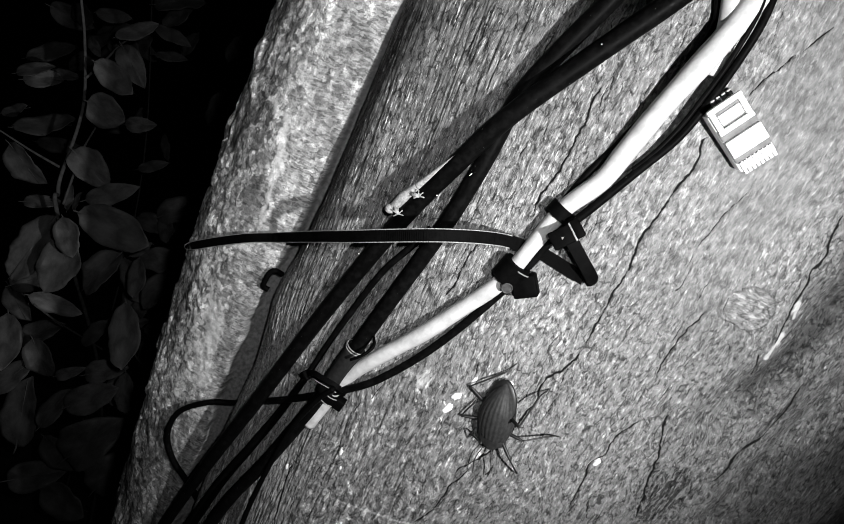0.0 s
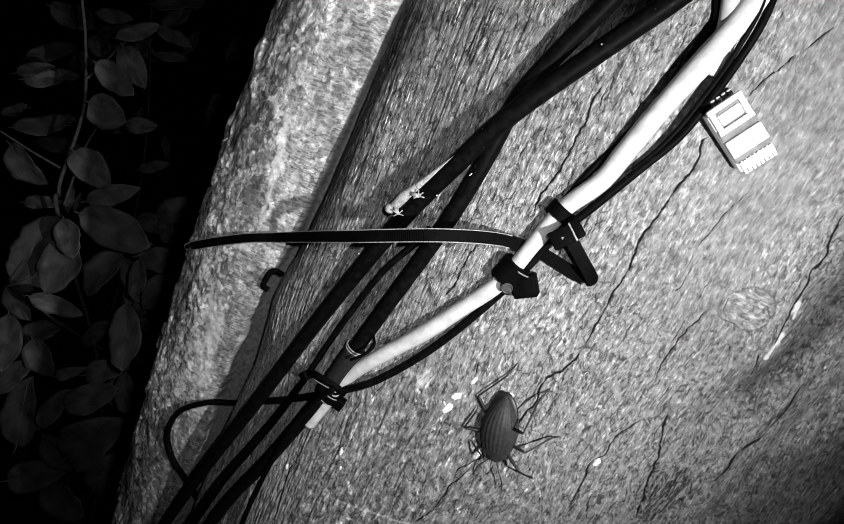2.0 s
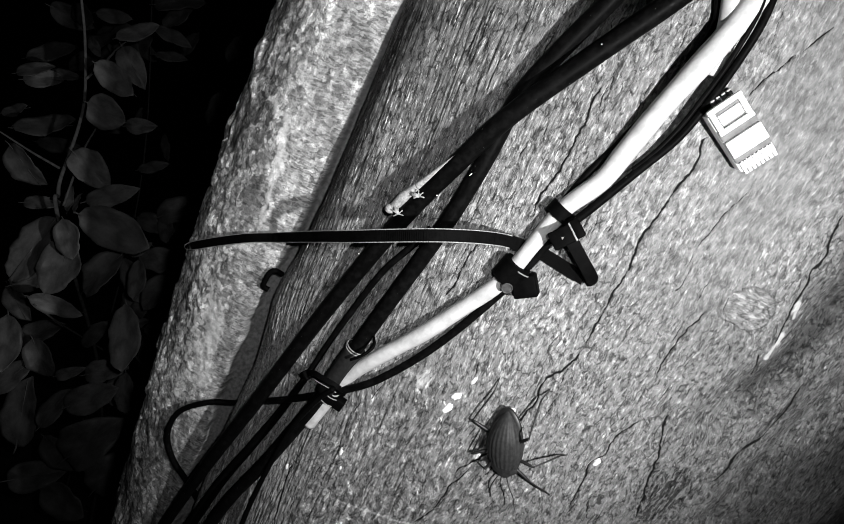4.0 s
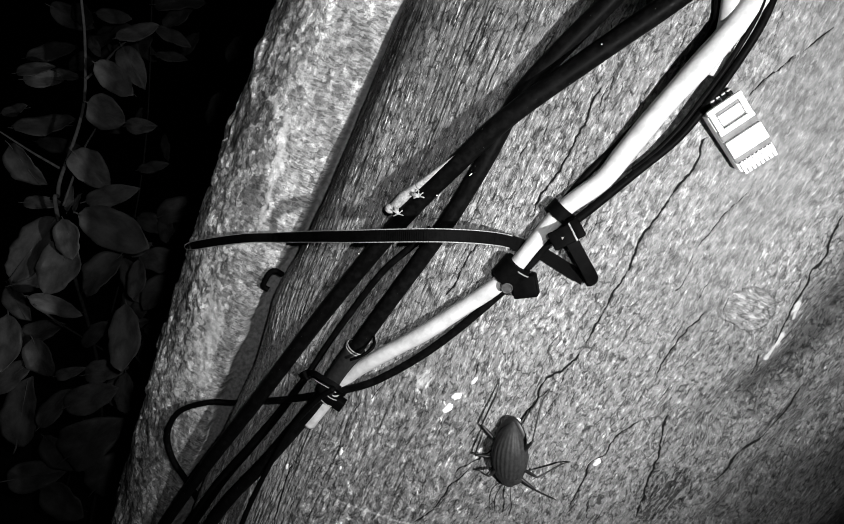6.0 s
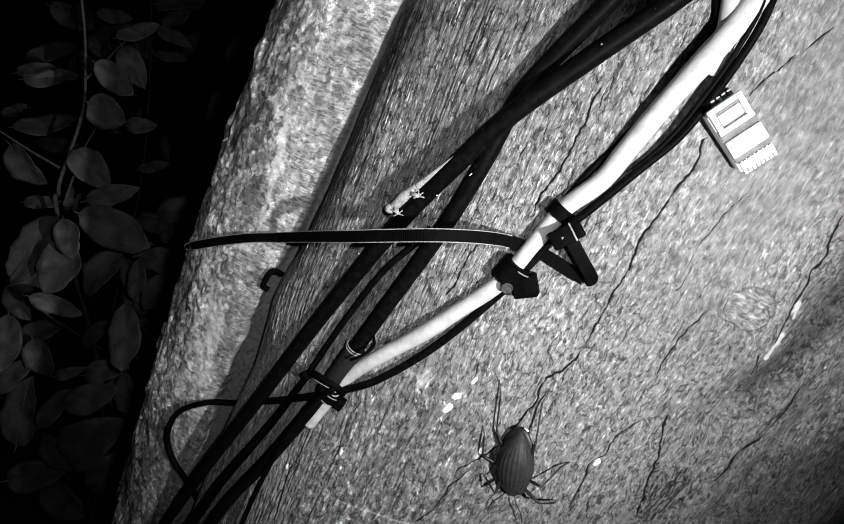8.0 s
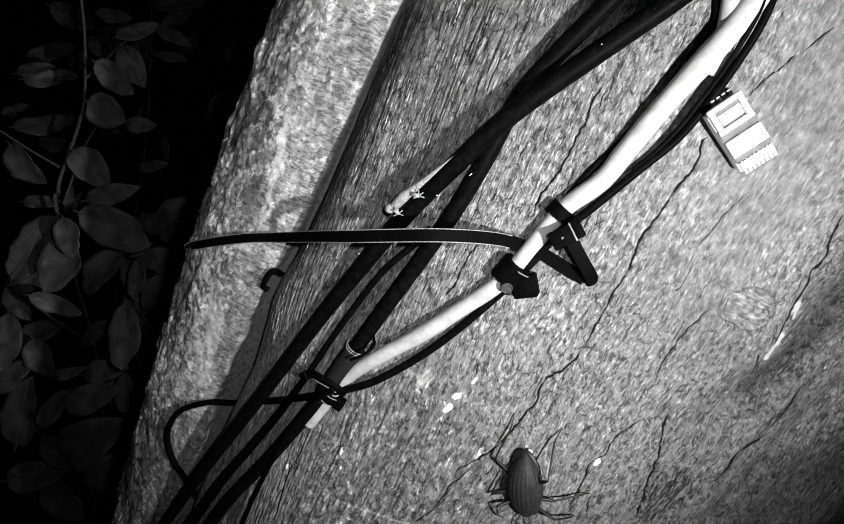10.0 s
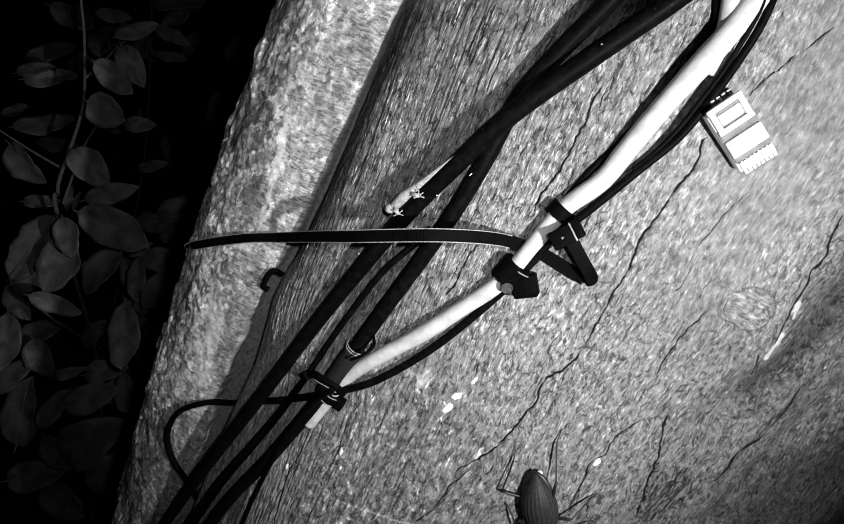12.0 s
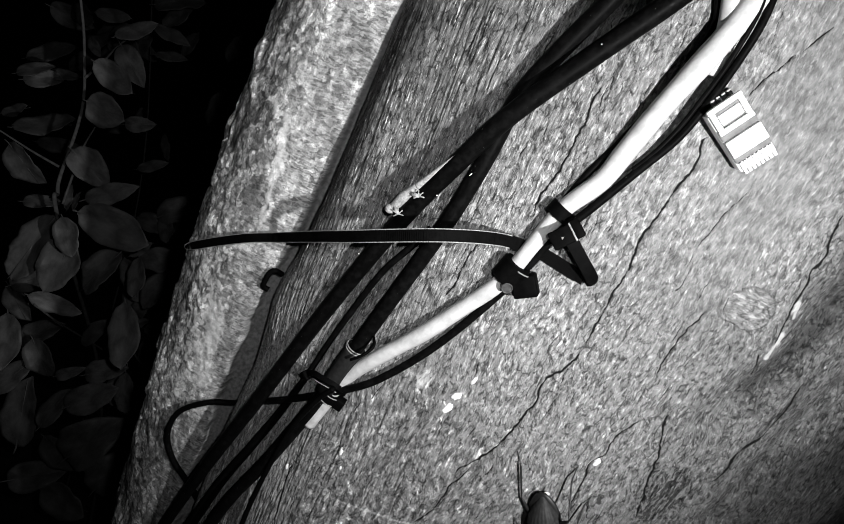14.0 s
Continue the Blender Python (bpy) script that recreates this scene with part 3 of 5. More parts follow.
def grid_mesh(name, co, nu, nz, U, Z, layers):
    idx = np.arange(nu * nz).reshape(nz, nu)
    quads = np.stack([idx[:-1, :-1], idx[:-1, 1:], idx[1:, 1:], idx[1:, :-1]], -1).reshape(-1, 4)
    me = bpy.data.meshes.new(name)
    me.vertices.add(len(co))
    me.vertices.foreach_set("co", co.astype(np.float32).ravel())
    me.loops.add(quads.size)
    me.loops.foreach_set("vertex_index", quads.astype(np.int32).ravel())
    me.polygons.add(len(quads))
    me.polygons.foreach_set("loop_start", np.arange(0, quads.size, 4, dtype=np.int32))
    me.polygons.foreach_set("use_smooth", np.ones(len(quads), dtype=bool))
    me.update(calc_edges=True)
    flat = np.stack([U.ravel(), Z.ravel()], -1)[quads.ravel()]
    me.uv_layers.new(name="UVMap").data.foreach_set("uv", flat.astype(np.float32).ravel())
    for key, value in layers.items():
        me.attributes.new(key, "FLOAT", "POINT").data.foreach_set("value", value.astype(np.float32).ravel())
    me.validate()
    return me


def bark_centre(z):
    d = np.clip(z - 1.476, -0.26, 0.20)
    return -0.0989 + 0.1162 * d + 0.268 * d * d, -0.1304 - 0.1207 * d - 0.146 * d * d


def bark_mesh():
    """A roll of living bark that grows round the bare wood."""
    a0 = np.unique(np.concatenate([np.linspace(-math.pi, -1.9, 20), np.arange(-1.9, 1.3, 0.0115), np.linspace(1.3, math.pi, 30)]).round(6))
    zs = np.unique(np.concatenate([np.linspace(0.0, 1.26, 30), np.arange(1.26, 1.63, 0.00058), np.linspace(1.63, 3.0, 30)]).round(6))
    A, Z = np.meshgrid(a0, zs)
    S = A * 0.048
    warp = 0.003 * lattice(S, Z, 90, 60, 21)
    lump = lattice(S + warp, Z + warp, 330, 230, 22)
    relief = 0.0010 * lattice(S, Z, 45, 22, 23) + 0.0006 * lattice(S + warp, Z, 150, 85, 24)
    relief += 0.0004 * lump + 0.0002 * lattice(S, Z, 800, 600, 25)
    # the lip where the bark ends above the cleft
    step = lambda x: np.clip(x, 0, 1) ** 2 * (3 - 2 * np.clip(x, 0, 1))
    low = step((1.505 - Z) / 0.03)
    lip = S - np.interp(Z, [1.36, 1.43, 1.46, 1.48, 1.50, 1.53, 1.56, 1.60], [0.0065, 0.0070, 0.0065, 0.0090, 0.0115, 0.0120, 0.0115, 0.0110])
    lip += (0.0003 + 0.0009 * low) * (lattice(S, Z, 40, 130, 26) + 0.7 * lattice(S, Z, 300, 420, 27))
    relief -= 0.0050 * step(lip / (0.0030 - 0.0012 * low))
    # torn flakes along the outer edge
    relief += 0.0011 * step((lattice(S, Z, 170, 90, 28) - 0.25) / 0.3) * step((-0.024 - S) / 0.010)
    relief *= np.clip((math.pi - np.abs(A)) / 0.3, 0, 1)
    cx, cy = bark_centre(Z)
    r = 0.048 + relief
    co = np.stack([cx + r * np.sin(A), cy - r * np.cos(A), Z], -1).reshape(-1, 3)
    # beyond the lip the bark carries that painted shade
    return grid_mesh("bark", co, len(a0), len(zs), S, Z, dict(spot_layers(S, Z, BARK_SPOTS), cleft_shade=step(lip / 0.0016)))


trunk = tagged(holder("tree_trunk"), "weathered bare tree trunk with cracked grain and pale bark", "tree trunk")
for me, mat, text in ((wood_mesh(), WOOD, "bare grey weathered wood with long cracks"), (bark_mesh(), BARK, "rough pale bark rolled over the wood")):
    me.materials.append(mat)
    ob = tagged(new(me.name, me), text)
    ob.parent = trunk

bm = bmesh.new()
bmesh.ops.create_grid(bm, x_segments=40, y_segments=40, size=300)
for v in bm.verts:
    v.co.z = -0.02
tagged(part("ground", bm, SOIL), "dark soil in the night", "ground", kind="structure")


# ---- flecks on the wood ----
def fleck(u, z, long, wide, turn, mat, high=0.0003, seed=0, rough=0.5):
    bm = bmesh.new()
    dome(bm, Matrix.Identity(4), wide / 2000, long / 2000, high, seed, rough)
    ob = part("fleck", bm, mat, trunk, "small white fleck stuck to the wood")
    ob.matrix_world = trunk_pose(u / 1000, 1.5 + z / 1000, 0.0001 + wood_height(u / 1000, 1.5 + z / 1000, 4), turn)
    return ob


for k, (u, z, long, wide, turn) in enumerate([
        (-2.2, -10.7, 3.6, 2.2, -30), (-3.2, -15.9, 4.6, 2.3, -25), (0.6, -3.0, 3.2, 1.3, -15), (46.6, -11.4, 3.0, 1.9, -10),
        (-30.1, -52.6, 3.4, 1.4, 8), (-49.1, -75.1, 2.6, 1.3, 0), (-28.0, -58.5, 1.5, 0.9, 0), (52.0, -38.0, 1.6, 1.0, 0)]):
    fleck(u, z, long, wide, turn, FLECK, 0.0004, k * 3.1)
for k, (u, z, long, wide) in enumerate([(-28.8, -73.6, 4.5, 1.2), (-24.5, -72.6, 3.5, 1.0), (-20.0, -71.2, 4.0, 1.1), (-14.0, -69.0, 3.6, 1.2), (-9.0, -67.0, 3.0, 1.0)]):
    fleck(u, z, long, wide, -10, PALE_LICHEN, 0.0005, k * 2.3, 1.1)


# ---- cables ----
def cable(name, points, radius, mat, label, wobble=0.0, swell=(), steps=10, sides=16):
    path = spline(points, steps)
    radii = [radius * (1 + wobble * noise.noise(p * 140)) * (float(np.interp(p.z, *zip(*swell))) if swell else 1.0) for p in path]
    bm = bmesh.new()
    sweep(bm, path, radii, sides)
    return tagged(part(name, bm, mat, None), label, "cable"), path


A_PATH = [(0.0080, -0.2151, 1.6224), (0.0016, -0.2149, 1.6120), (-0.0088, -0.2147, 1.5961), (-0.0218, -0.2143, 1.5754), (-0.0306, -0.2121, 1.5572), (-0.0413, -0.2075, 1.5323), (-0.0557, -0.2012, 1.4895), (-0.0705, -0.1937, 1.4403), (-0.0883, -0.1826, 1.3839), (-0.1070, -0.1658, 1.3223), (-0.1230, -0.1471, 1.2720)]
B_PATH = [(-0.0074, -0.2127, 1.6190), (-0.0113, -0.2120, 1.6086), (-0.0172, -0.2110, 1.5948), (-0.0223, -0.2100, 1.5803), (-0.0239, -0.2097, 1.5622), (-0.0264, -0.2094, 1.5440), (-0.0296, -0.2089, 1.5279), (-0.0345, -0.2082, 1.5068), (-0.0393, -0.2078, 1.4853), (-0.0448, -0.2061, 1.4610), (-0.0554, -0.2018, 1.4256), (-0.0688, -0.1948, 1.3863), (-0.0782, -0.1886, 1.3423)]
WHITE_PATH = [(0.0215, -0.2112, 1.6304), (0.0203, -0.2112, 1.6207), (0.0180, -0.2111, 1.6105), (0.0128, -0.2106, 1.5917), (0.0097, -0.2104, 1.5782), (0.0075, -0.2103, 1.5686), (0.0019, -0.2106, 1.5577), (-0.0015, -0.2112, 1.5448), (-0.0052, -0.2107, 1.5307), (-0.0131, -0.2104, 1.5162), (-0.0208, -0.2098, 1.5031), (-0.0309, -0.2084, 1.4880), (-0.0387, -0.2066, 1.4740), (-0.0428, -0.2050, 1.4587), (-0.0453, -0.2040, 1.4496)]
WHITE2_PATH = [(0.0128, -0.2108, 1.6263), (0.0157, -0.2103, 1.6198), (0.0174, -0.2098, 1.6154), (0.0192, -0.2095, 1.6088)]
WHITE3_PATH = [(0.0215, -0.2085, 1.6210), (0.0206, -0.2080, 1.6139), (0.0203, -0.2079, 1.6082), (0.0202, -0.2080, 1.6029)]
WIRE_PATH = [(0.0229, -0.2121, 1.6282), (0.0242, -0.2117, 1.6175), (0.0238, -0.2109, 1.6083), (0.0224, -0.2108, 1.5978), (0.0201, -0.2099, 1.5865), (0.0147, -0.2096, 1.5743), (0.0082, -0.2096, 1.5601), (0.0030, -0.2096, 1.5492), (0.0002, -0.2094, 1.5391), (-0.0043, -0.2094, 1.5262), (-0.0109, -0.2092, 1.5103), (-0.0181, -0.2088, 1.4960), (-0.0279, -0.2089, 1.4811), (-0.0369, -0.2083, 1.4716), (-0.0521, -0.2015, 1.4558), (-0.0661, -0.1934, 1.4415), (-0.0885, -0.1702, 1.4147), (-0.1005, -0.1731, 1.4092), (-0.1126, -0.1724, 1.3964), (-0.1156, -0.1715, 1.3814), (-0.1104, -0.1701, 1.3690), (-0.1014, -0.1682, 1.3600), (-0.0917, -0.1634, 1.3471)]
D_PATH = [(0.0100, -0.2087, 1.6259), (0.0130, -0.2086, 1.6193), (0.0150, -0.2084, 1.6142), (0.0141, -0.2085, 1.6052), (0.0116, -0.2085, 1.5937), (0.0077, -0.2087, 1.5808), (0.0033, -0.2088, 1.5685), (0.0002, -0.2088, 1.5563), (-0.0025, -0.2088, 1.5465)]
C_PATH = [(-0.0313, -0.2075, 1.5352), (-0.0346, -0.2065, 1.5276), (-0.0408, -0.2047, 1.5146), (-0.0462, -0.2030, 1.4958), (-0.0502, -0.2014, 1.4796), (-0.0536, -0.2000, 1.4638), (-0.0592, -0.1973, 1.4426), (-0.0663, -0.1935, 1.4200), (-0.0764, -0.1875, 1.3891), (-0.0865, -0.1811, 1.3499)]
BAND = [(-0.0538, -0.1999, 1.4617), (-0.0525, -0.2039, 1.4668), (-0.0493, -0.2081, 1.4714), (-0.0446, -0.2110, 1.4732), (-0.0392, -0.2105, 1.4727), (-0.0369, -0.2066, 1.4694)]
E_PATH = [(-0.0393, -0.2134, 1.4733), (-0.0434, -0.2123, 1.4658), (-0.0491, -0.2086, 1.4491), (-0.0533, -0.2044, 1.4262), (-0.0559, -0.2016, 1.4047), (-0.0568, -0.2003, 1.3857), (-0.0560, -0.2006, 1.3638)]

F_PATH = [(0.0204, -0.2142, 1.6280), (0.0217, -0.2132, 1.6214), (0.0222, -0.2125, 1.6167), (0.0221, -0.2117, 1.6105), (0.0217, -0.2108, 1.6042), (0.0204, -0.2104, 1.5960), (0.0190, -0.2099, 1.5886), (0.0164, -0.2096, 1.5804), (0.0135, -0.2095, 1.5744)]

# the white sheath's girth along its way, set to fit its width in the camera's view
WHITE_GIRTH = [(1.447, 0.92), (1.470, 0.90), (1.490, 0.93), (1.515, 0.96), (1.532, 0.92), (1.543, 0.84), (1.556, 0.88), (1.565, 1.0), (1.600, 1.08), (1.620, 1.10)]

cable_a, path_a = cable("black_cable", A_PATH, 0.0028, CABLE, "thick black cable running down over the others")
cable_b, path_b = cable("black_cable", B_PATH, 0.0026, CABLE, "black cable that enters a black sleeve")
white, path_w = cable("white_cable", WHITE_PATH, 0.0027, WHITE_SHEATH, "white cable clipped and tied to the trunk", 0.07, WHITE_GIRTH)
cable("white_cable", WHITE2_PATH, 0.0024, WHITE_SHEATH, "short white cable behind the larger white one", 0.05)
cable("white_cable", WHITE3_PATH, 0.0019, WHITE_SHEATH, "cut end of a white cable beside the larger one", 0.05)
wire, path_wire = cable("thin_black_cable", WIRE_PATH, 0.0013, CABLE, "thin black cable that ends in an open loop", 0.0, [(1.55, 1.0), (1.59, 0.78)])
# added strand: a dark stripe of shade drawn as a cable
cable("thin_black_cable", C_PATH, 0.0011, CABLE, "black strand added for the shade stripe between the two thick cables", 0.0, [(1.36, 2.2), (1.43, 1.6), (1.47, 1.0)])
cable("thin_black_cable", D_PATH, 0.0010, CABLE, "black cable lying against the white cable")
cable("thin_black_wire", E_PATH, 0.0010, BLACK_PLASTIC, "thin shiny black wire hanging from the ties")
cable("thin_black_cable", F_PATH, 0.0007, CABLE, "second thin black cable beside the white cable")

# the sleeve on the second black cable
bm = bmesh.new()
i0 = min(range(len(path_b)), key=lambda i: abs(path_b[i].z - 1.4875))
i1 = min(range(len(path_b)), key=lambda i: abs(path_b[i].z - 1.4660))
sweep(bm, path_b[i0:i1 + 1], 0.0034, 20)
sleeve = part("sleeve", bm, SLEEVE_RUBBER, cable_b, "dark grey rubber sleeve")
bm = bmesh.new()
t0 = (path_b[i0 - 1] - path_b[i0 + 1]).normalized()
ringm = t0.to_track_quat("Z", "Y").to_matrix().to_4x4()
ringm.translation = path_b[i0] + t0 * 0.0003
for back in (0.0, 0.0009):
    sweep(bm, [ringm @ Vector((0.0034 * math.cos(a), 0.0034 * math.sin(a), -back)) for a in np.linspace(0, 2 * math.pi, 33)], 0.0002, 8)
part("rim", bm, GREY_PLASTIC, sleeve, "pale rim")

# dust and scratches on the cables
for at, long, wide, owner in (((-0.0256, -0.2133, 1.5561), 0.0011, 0.0003, cable_b), ((-0.0327, -0.2111, 1.5461), 0.0004, 0.0004, cable_a), ((-0.0498, -0.2068, 1.5173), 0.0004, 0.0004, cable_a), ((-0.0077, -0.2180, 1.5992), 0.0003, 0.0003, cable_a)):
    m = look(Vector(at), EYE, 30)
    speck = part("speck", dome(bmesh.new(), Matrix.Identity(4), wide / 2, long / 2, 0.0001, long * 1e4), FLECK, owner, "pale speck of dust")
    speck.matrix_world = m

STRAP = [(-0.00185, 0), (-0.00185, 0.0013), (-0.0014, 0.0013), (-0.0014, 0.0008), (0.0014, 0.0008), (0.0014, 0.0013), (0.00185, 0.0013), (0.00185, 0)]
FLAT = [(-0.00185, 0), (-0.00185, 0.0009), (-0.0017, 0.0011), (0.0017, 0.0011), (0.00185, 0.0009), (0.00185, 0)]


def cable_frame(path, z):
    """Axes at the cable's point at that height: x across it, y along it, z away from the trunk."""
    i = min(range(1, len(path) - 1), key=lambda i: abs(path[i].z - z))
    t = (path[i - 1] - path[i + 1]).normalized()
    n = Vector((path[i].x, path[i].y, 0)).normalized()
    n = (n - t * n.dot(t)).normalized()
    m = Matrix((t.cross(n), t, n)).transposed().to_4x4()
    m.translation = path[i]
    return m


def saddle(m, radius, start, end, section, count=24):
    """A strap bent over a cable, between two angles from its right side."""
    path, outs = [], []
    for a in np.linspace(radians(start), radians(end), count):
        d = Vector((math.cos(a), 0, math.sin(a)))
        path.append(m @ (d * radius))
        outs.append(m.to_3x3() @ d)
    bm = bmesh.new()
    return ribbon(bm, path, outs, section)


def tie_head(m, parent):
    """The lock of a tie: x along the strap, z outwards."""
    head = part("head", block(bmesh.new(), m @ pose(-0.0012, 0, 0), 0.0068, 0.0052, 0.0034, 0.0004), BLACK_PLASTIC, parent)
    part("lip", block(bmesh.new(), m @ pose(0.0033, 0.0004, -0.0006), 0.0026, 0.0056, 0.0030, 0.0004), BLACK_PLASTIC, head)
    # highlight on the head's edge, painted as a pale strip
    part("ridge", block(bmesh.new(), m @ pose(0.0018, 0.0, 0.0018), 0.0005, 0.0054, 0.0004, 0.0001), PALE_NYLON, head, "pale ridge")
    bm = bmesh.new()
    bmesh.ops.create_cone(bm, cap_ends=True, segments=3, radius1=0.0007, radius2=0.0004, depth=0.0006, matrix=m @ pose(-0.0014, -0.0002, 0.0018, 0, 0, 30))
    part("pawl", bm, PALE_NYLON, head, "small pale pawl", False)
    return head


# the long tie with its loose tail
tie = tagged(holder("cable_tie"), "long black nylon cable tie with a loose ribbed tail", "cable tie")
m = cable_frame(path_w, 1.5565)
part("loop", saddle(m, 0.0028, -25, 185, FLAT), BLACK_PLASTIC, tie, "", False)
TAIL = [(-0.1349, -0.1670, 1.4700), (-0.1166, -0.1771, 1.4833), (-0.1008, -0.1826, 1.4937), (-0.0874, -0.1844, 1.5007), (-0.0736, -0.1984, 1.5103), (-0.0617, -0.2105, 1.5185), (-0.0510, -0.2179, 1.5251), (-0.0423, -0.2218, 1.5302), (-0.0291, -0.2231, 1.5370), (-0.0211, -0.2199, 1.5400), (-0.0145, -0.2161, 1.5419), (-0.0088, -0.2124, 1.5429), (-0.0033, -0.2093, 1.5430), (0.0025, -0.2091, 1.5432), (0.0095, -0.2091, 1.5424), (0.0156, -0.2093, 1.5418)]
path_t = spline(TAIL, 14)
outs = [(EYE - p).normalized() for p in path_t]
bm = ribbon(bmesh.new(), path_t[3:], outs[3:], STRAP)
tail = part("tail", bm, BLACK_PLASTIC, tie, "ribbed loose strap", smooth=False)
# glints along the strap's rails, painted as pale strips
for sign in (-1, 1):
    edge = []
    for i, p in enumerate(path_t):
        t = (path_t[min(i + 1, len(path_t) - 1)] - path_t[max(i - 1, 0)]).normalized()
        o = (outs[i] - t * outs[i].dot(t)).normalized()
        pinch = math.sqrt(1 - (1 - min(1.0, i / 6)) ** 2)
        if p.x < -0.008:
            edge.append(p + t.cross(o) * sign * 0.0018 * pinch + o * 0.0013)
    part("edge", sweep(bmesh.new(), edge, 0.00017, 6), PALE_NYLON, tail, "edge with a painted glint")
bm = bmesh.new()
for i in range(40, len(path_t) - 2):
    for q in (0.0, 0.5):
        c = path_t[i].lerp(path_t[i + 1], q)
        t = (path_t[i + 1] - path_t[i]).normalized()
        o = (outs[i] - t * outs[i].dot(t)).normalized()
        mm = Matrix((t.cross(o), t, o)).transposed().to_4x4()
        mm.translation = c + o * 0.00095
        bmesh.ops.create_cube(bm, size=1.0, matrix=mm @ Matrix.Diagonal((0.0027, 0.0004, 0.0005, 1)))
part("teeth", bm, BLACK_PLASTIC, tail, smooth=False)
RETURN = [(0.0163, -0.2094, 1.5420), (0.0170, -0.2105, 1.5430), (0.0161, -0.2118, 1.5442), (0.0131, -0.2132, 1.5466), (0.0085, -0.2145, 1.5502), (0.0053, -0.2147, 1.5524)]
path_r = spline(RETURN, 8)
bm = ribbon(bmesh.new(), path_r, [(EYE + Vector((0.05, 0, 0)) - p).normalized() for p in path_r], FLAT)
part("strap", bm, BLACK_PLASTIC, tie, "", False)
hm = aim(Vector((0.0056, -0.2157, 1.5523)), (EYE - Vector((0.0056, -0.2157, 1.5523))).cross(Vector((0.6186, 0.0999, 0.7793))), EYE - Vector((0.0056, -0.2157, 1.5523)))
tie_head(hm, tie)

# the nailed clip
clip = tagged(holder("cable_clip"), "black plastic cable clip nailed over the white cable", "cable clip")
m = cable_frame(path_w, 1.5345)
wide = [(-0.0034, 0), (-0.0034, 0.0014), (-0.003, 0.0018), (0.003, 0.0018), (0.0034, 0.0014), (0.0034, 0)]
part("arch", saddle(m, 0.0027, -60, 230, wide, 36), BLACK_PLASTIC, clip, "", False)
bm = bmesh.new()
block(bm, m @ pose(0.0058, -0.0006, -0.0002, 0, 0, -40), 0.0066, 0.0072, 0.0046, 0.0006)
part("block", bm, BLACK_PLASTIC, clip)
bm = bmesh.new()
nm = m @ pose(0.0020, -0.0034, 0.0036, 0, 18, 0)
bmesh.ops.create_cone(bm, cap_ends=True, segments=24, radius1=0.0019, radius2=0.0016, depth=0.0012, matrix=nm)
bmesh.ops.create_cone(bm, cap_ends=True, segments=12, radius1=0.0009, radius2=0.0009, depth=0.012, matrix=nm @ Matrix.Translation((0, 0, -0.006)))
nail = part("nail", bm, STEEL, clip, "dull steel nail head", smooth=False)
for ring, thick in ((0.0015, 0.00022),):
    part("rim", sweep(bmesh.new(), [nm @ Vector((ring * math.cos(a), ring * math.sin(a), 0.0006)) for a in np.linspace(0, 2 * math.pi, 25)], thick, 6), STEEL, nail, "worn steel rim")
part("ridge", sweep(bmesh.new(), [m @ Vector((0.0050 * math.cos(a), 0.0026, 0.0046 * math.sin(a))) for a in np.linspace(radians(20), radians(75), 9)], 0.00022, 6), PALE_NYLON, clip, "pale ridge")

# ties at the lower end
small = tagged(holder("cable_tie"), "small black tie round the white cable's lower end", "cable tie", "small ties")
m = cable_frame(path_w, 1.4655)
part("loop", saddle(m, 0.0028, -40, 220, FLAT), BLACK_PLASTIC, small, "", False)
for sign in (-1, 1):
    rim = [m @ Vector((0.0040 * math.cos(a), sign * 0.0017, 0.0040 * math.sin(a))) for a in np.linspace(radians(-30), radians(150), 20)]
    part("edge", sweep(bmesh.new(), rim, 0.00018, 6), PALE_NYLON, small, "edge with a painted glint")
bm = bmesh.new()
block(bm, m @ pose(0.0042, 0.0, 0.0004, 0, 20, 0), 0.0034, 0.0044, 0.0032, 0.0004)
part("head", bm, BLACK_PLASTIC, small)
band = tagged(holder("cable_tie"), "black tie holding the sleeve and cables together", "cable tie", "small ties")
path_band = spline(BAND, 8)
outs_band = [(EYE - p).normalized() for p in path_band]
part("loop", ribbon(bmesh.new(), path_band, outs_band, [(x * 0.5, y * 0.8) for x, y in FLAT]), BLACK_PLASTIC, band, "", False)
edge = []
for i, p in enumerate(path_band):
    t = (path_band[min(i + 1, len(path_band) - 1)] - path_band[max(i - 1, 0)]).normalized()
    edge.append(p + t.cross(outs_band[i]).normalized() * 0.0018 + outs_band[i] * 0.0011)
part("edge", sweep(bmesh.new(), edge[4:-6], 0.00017, 6), PALE_NYLON, band, "edge with a painted glint")
bm = bmesh.new()
mm = aim(path_band[10], path_band[12] - path_band[8], outs_band[10])
block(bm, mm @ pose(0, 0, 0.0010), 0.0034, 0.0032, 0.0020, 0.0004)
part("head", bm, BLACK_PLASTIC, band)
LOOSE_END = [(-0.0376, -0.2135, 1.4859), (-0.0346, -0.2143, 1.4895), (-0.0330, -0.2131, 1.4921), (-0.0328, -0.2117, 1.4937), (-0.0343, -0.2096, 1.4949)]
part("loose_end", sweep(bmesh.new(), spline(LOOSE_END, 6), 0.0005, 8), BLACK_PLASTIC, band, "thin curled loose end")

# the staple in the bark
bm = bmesh.new()
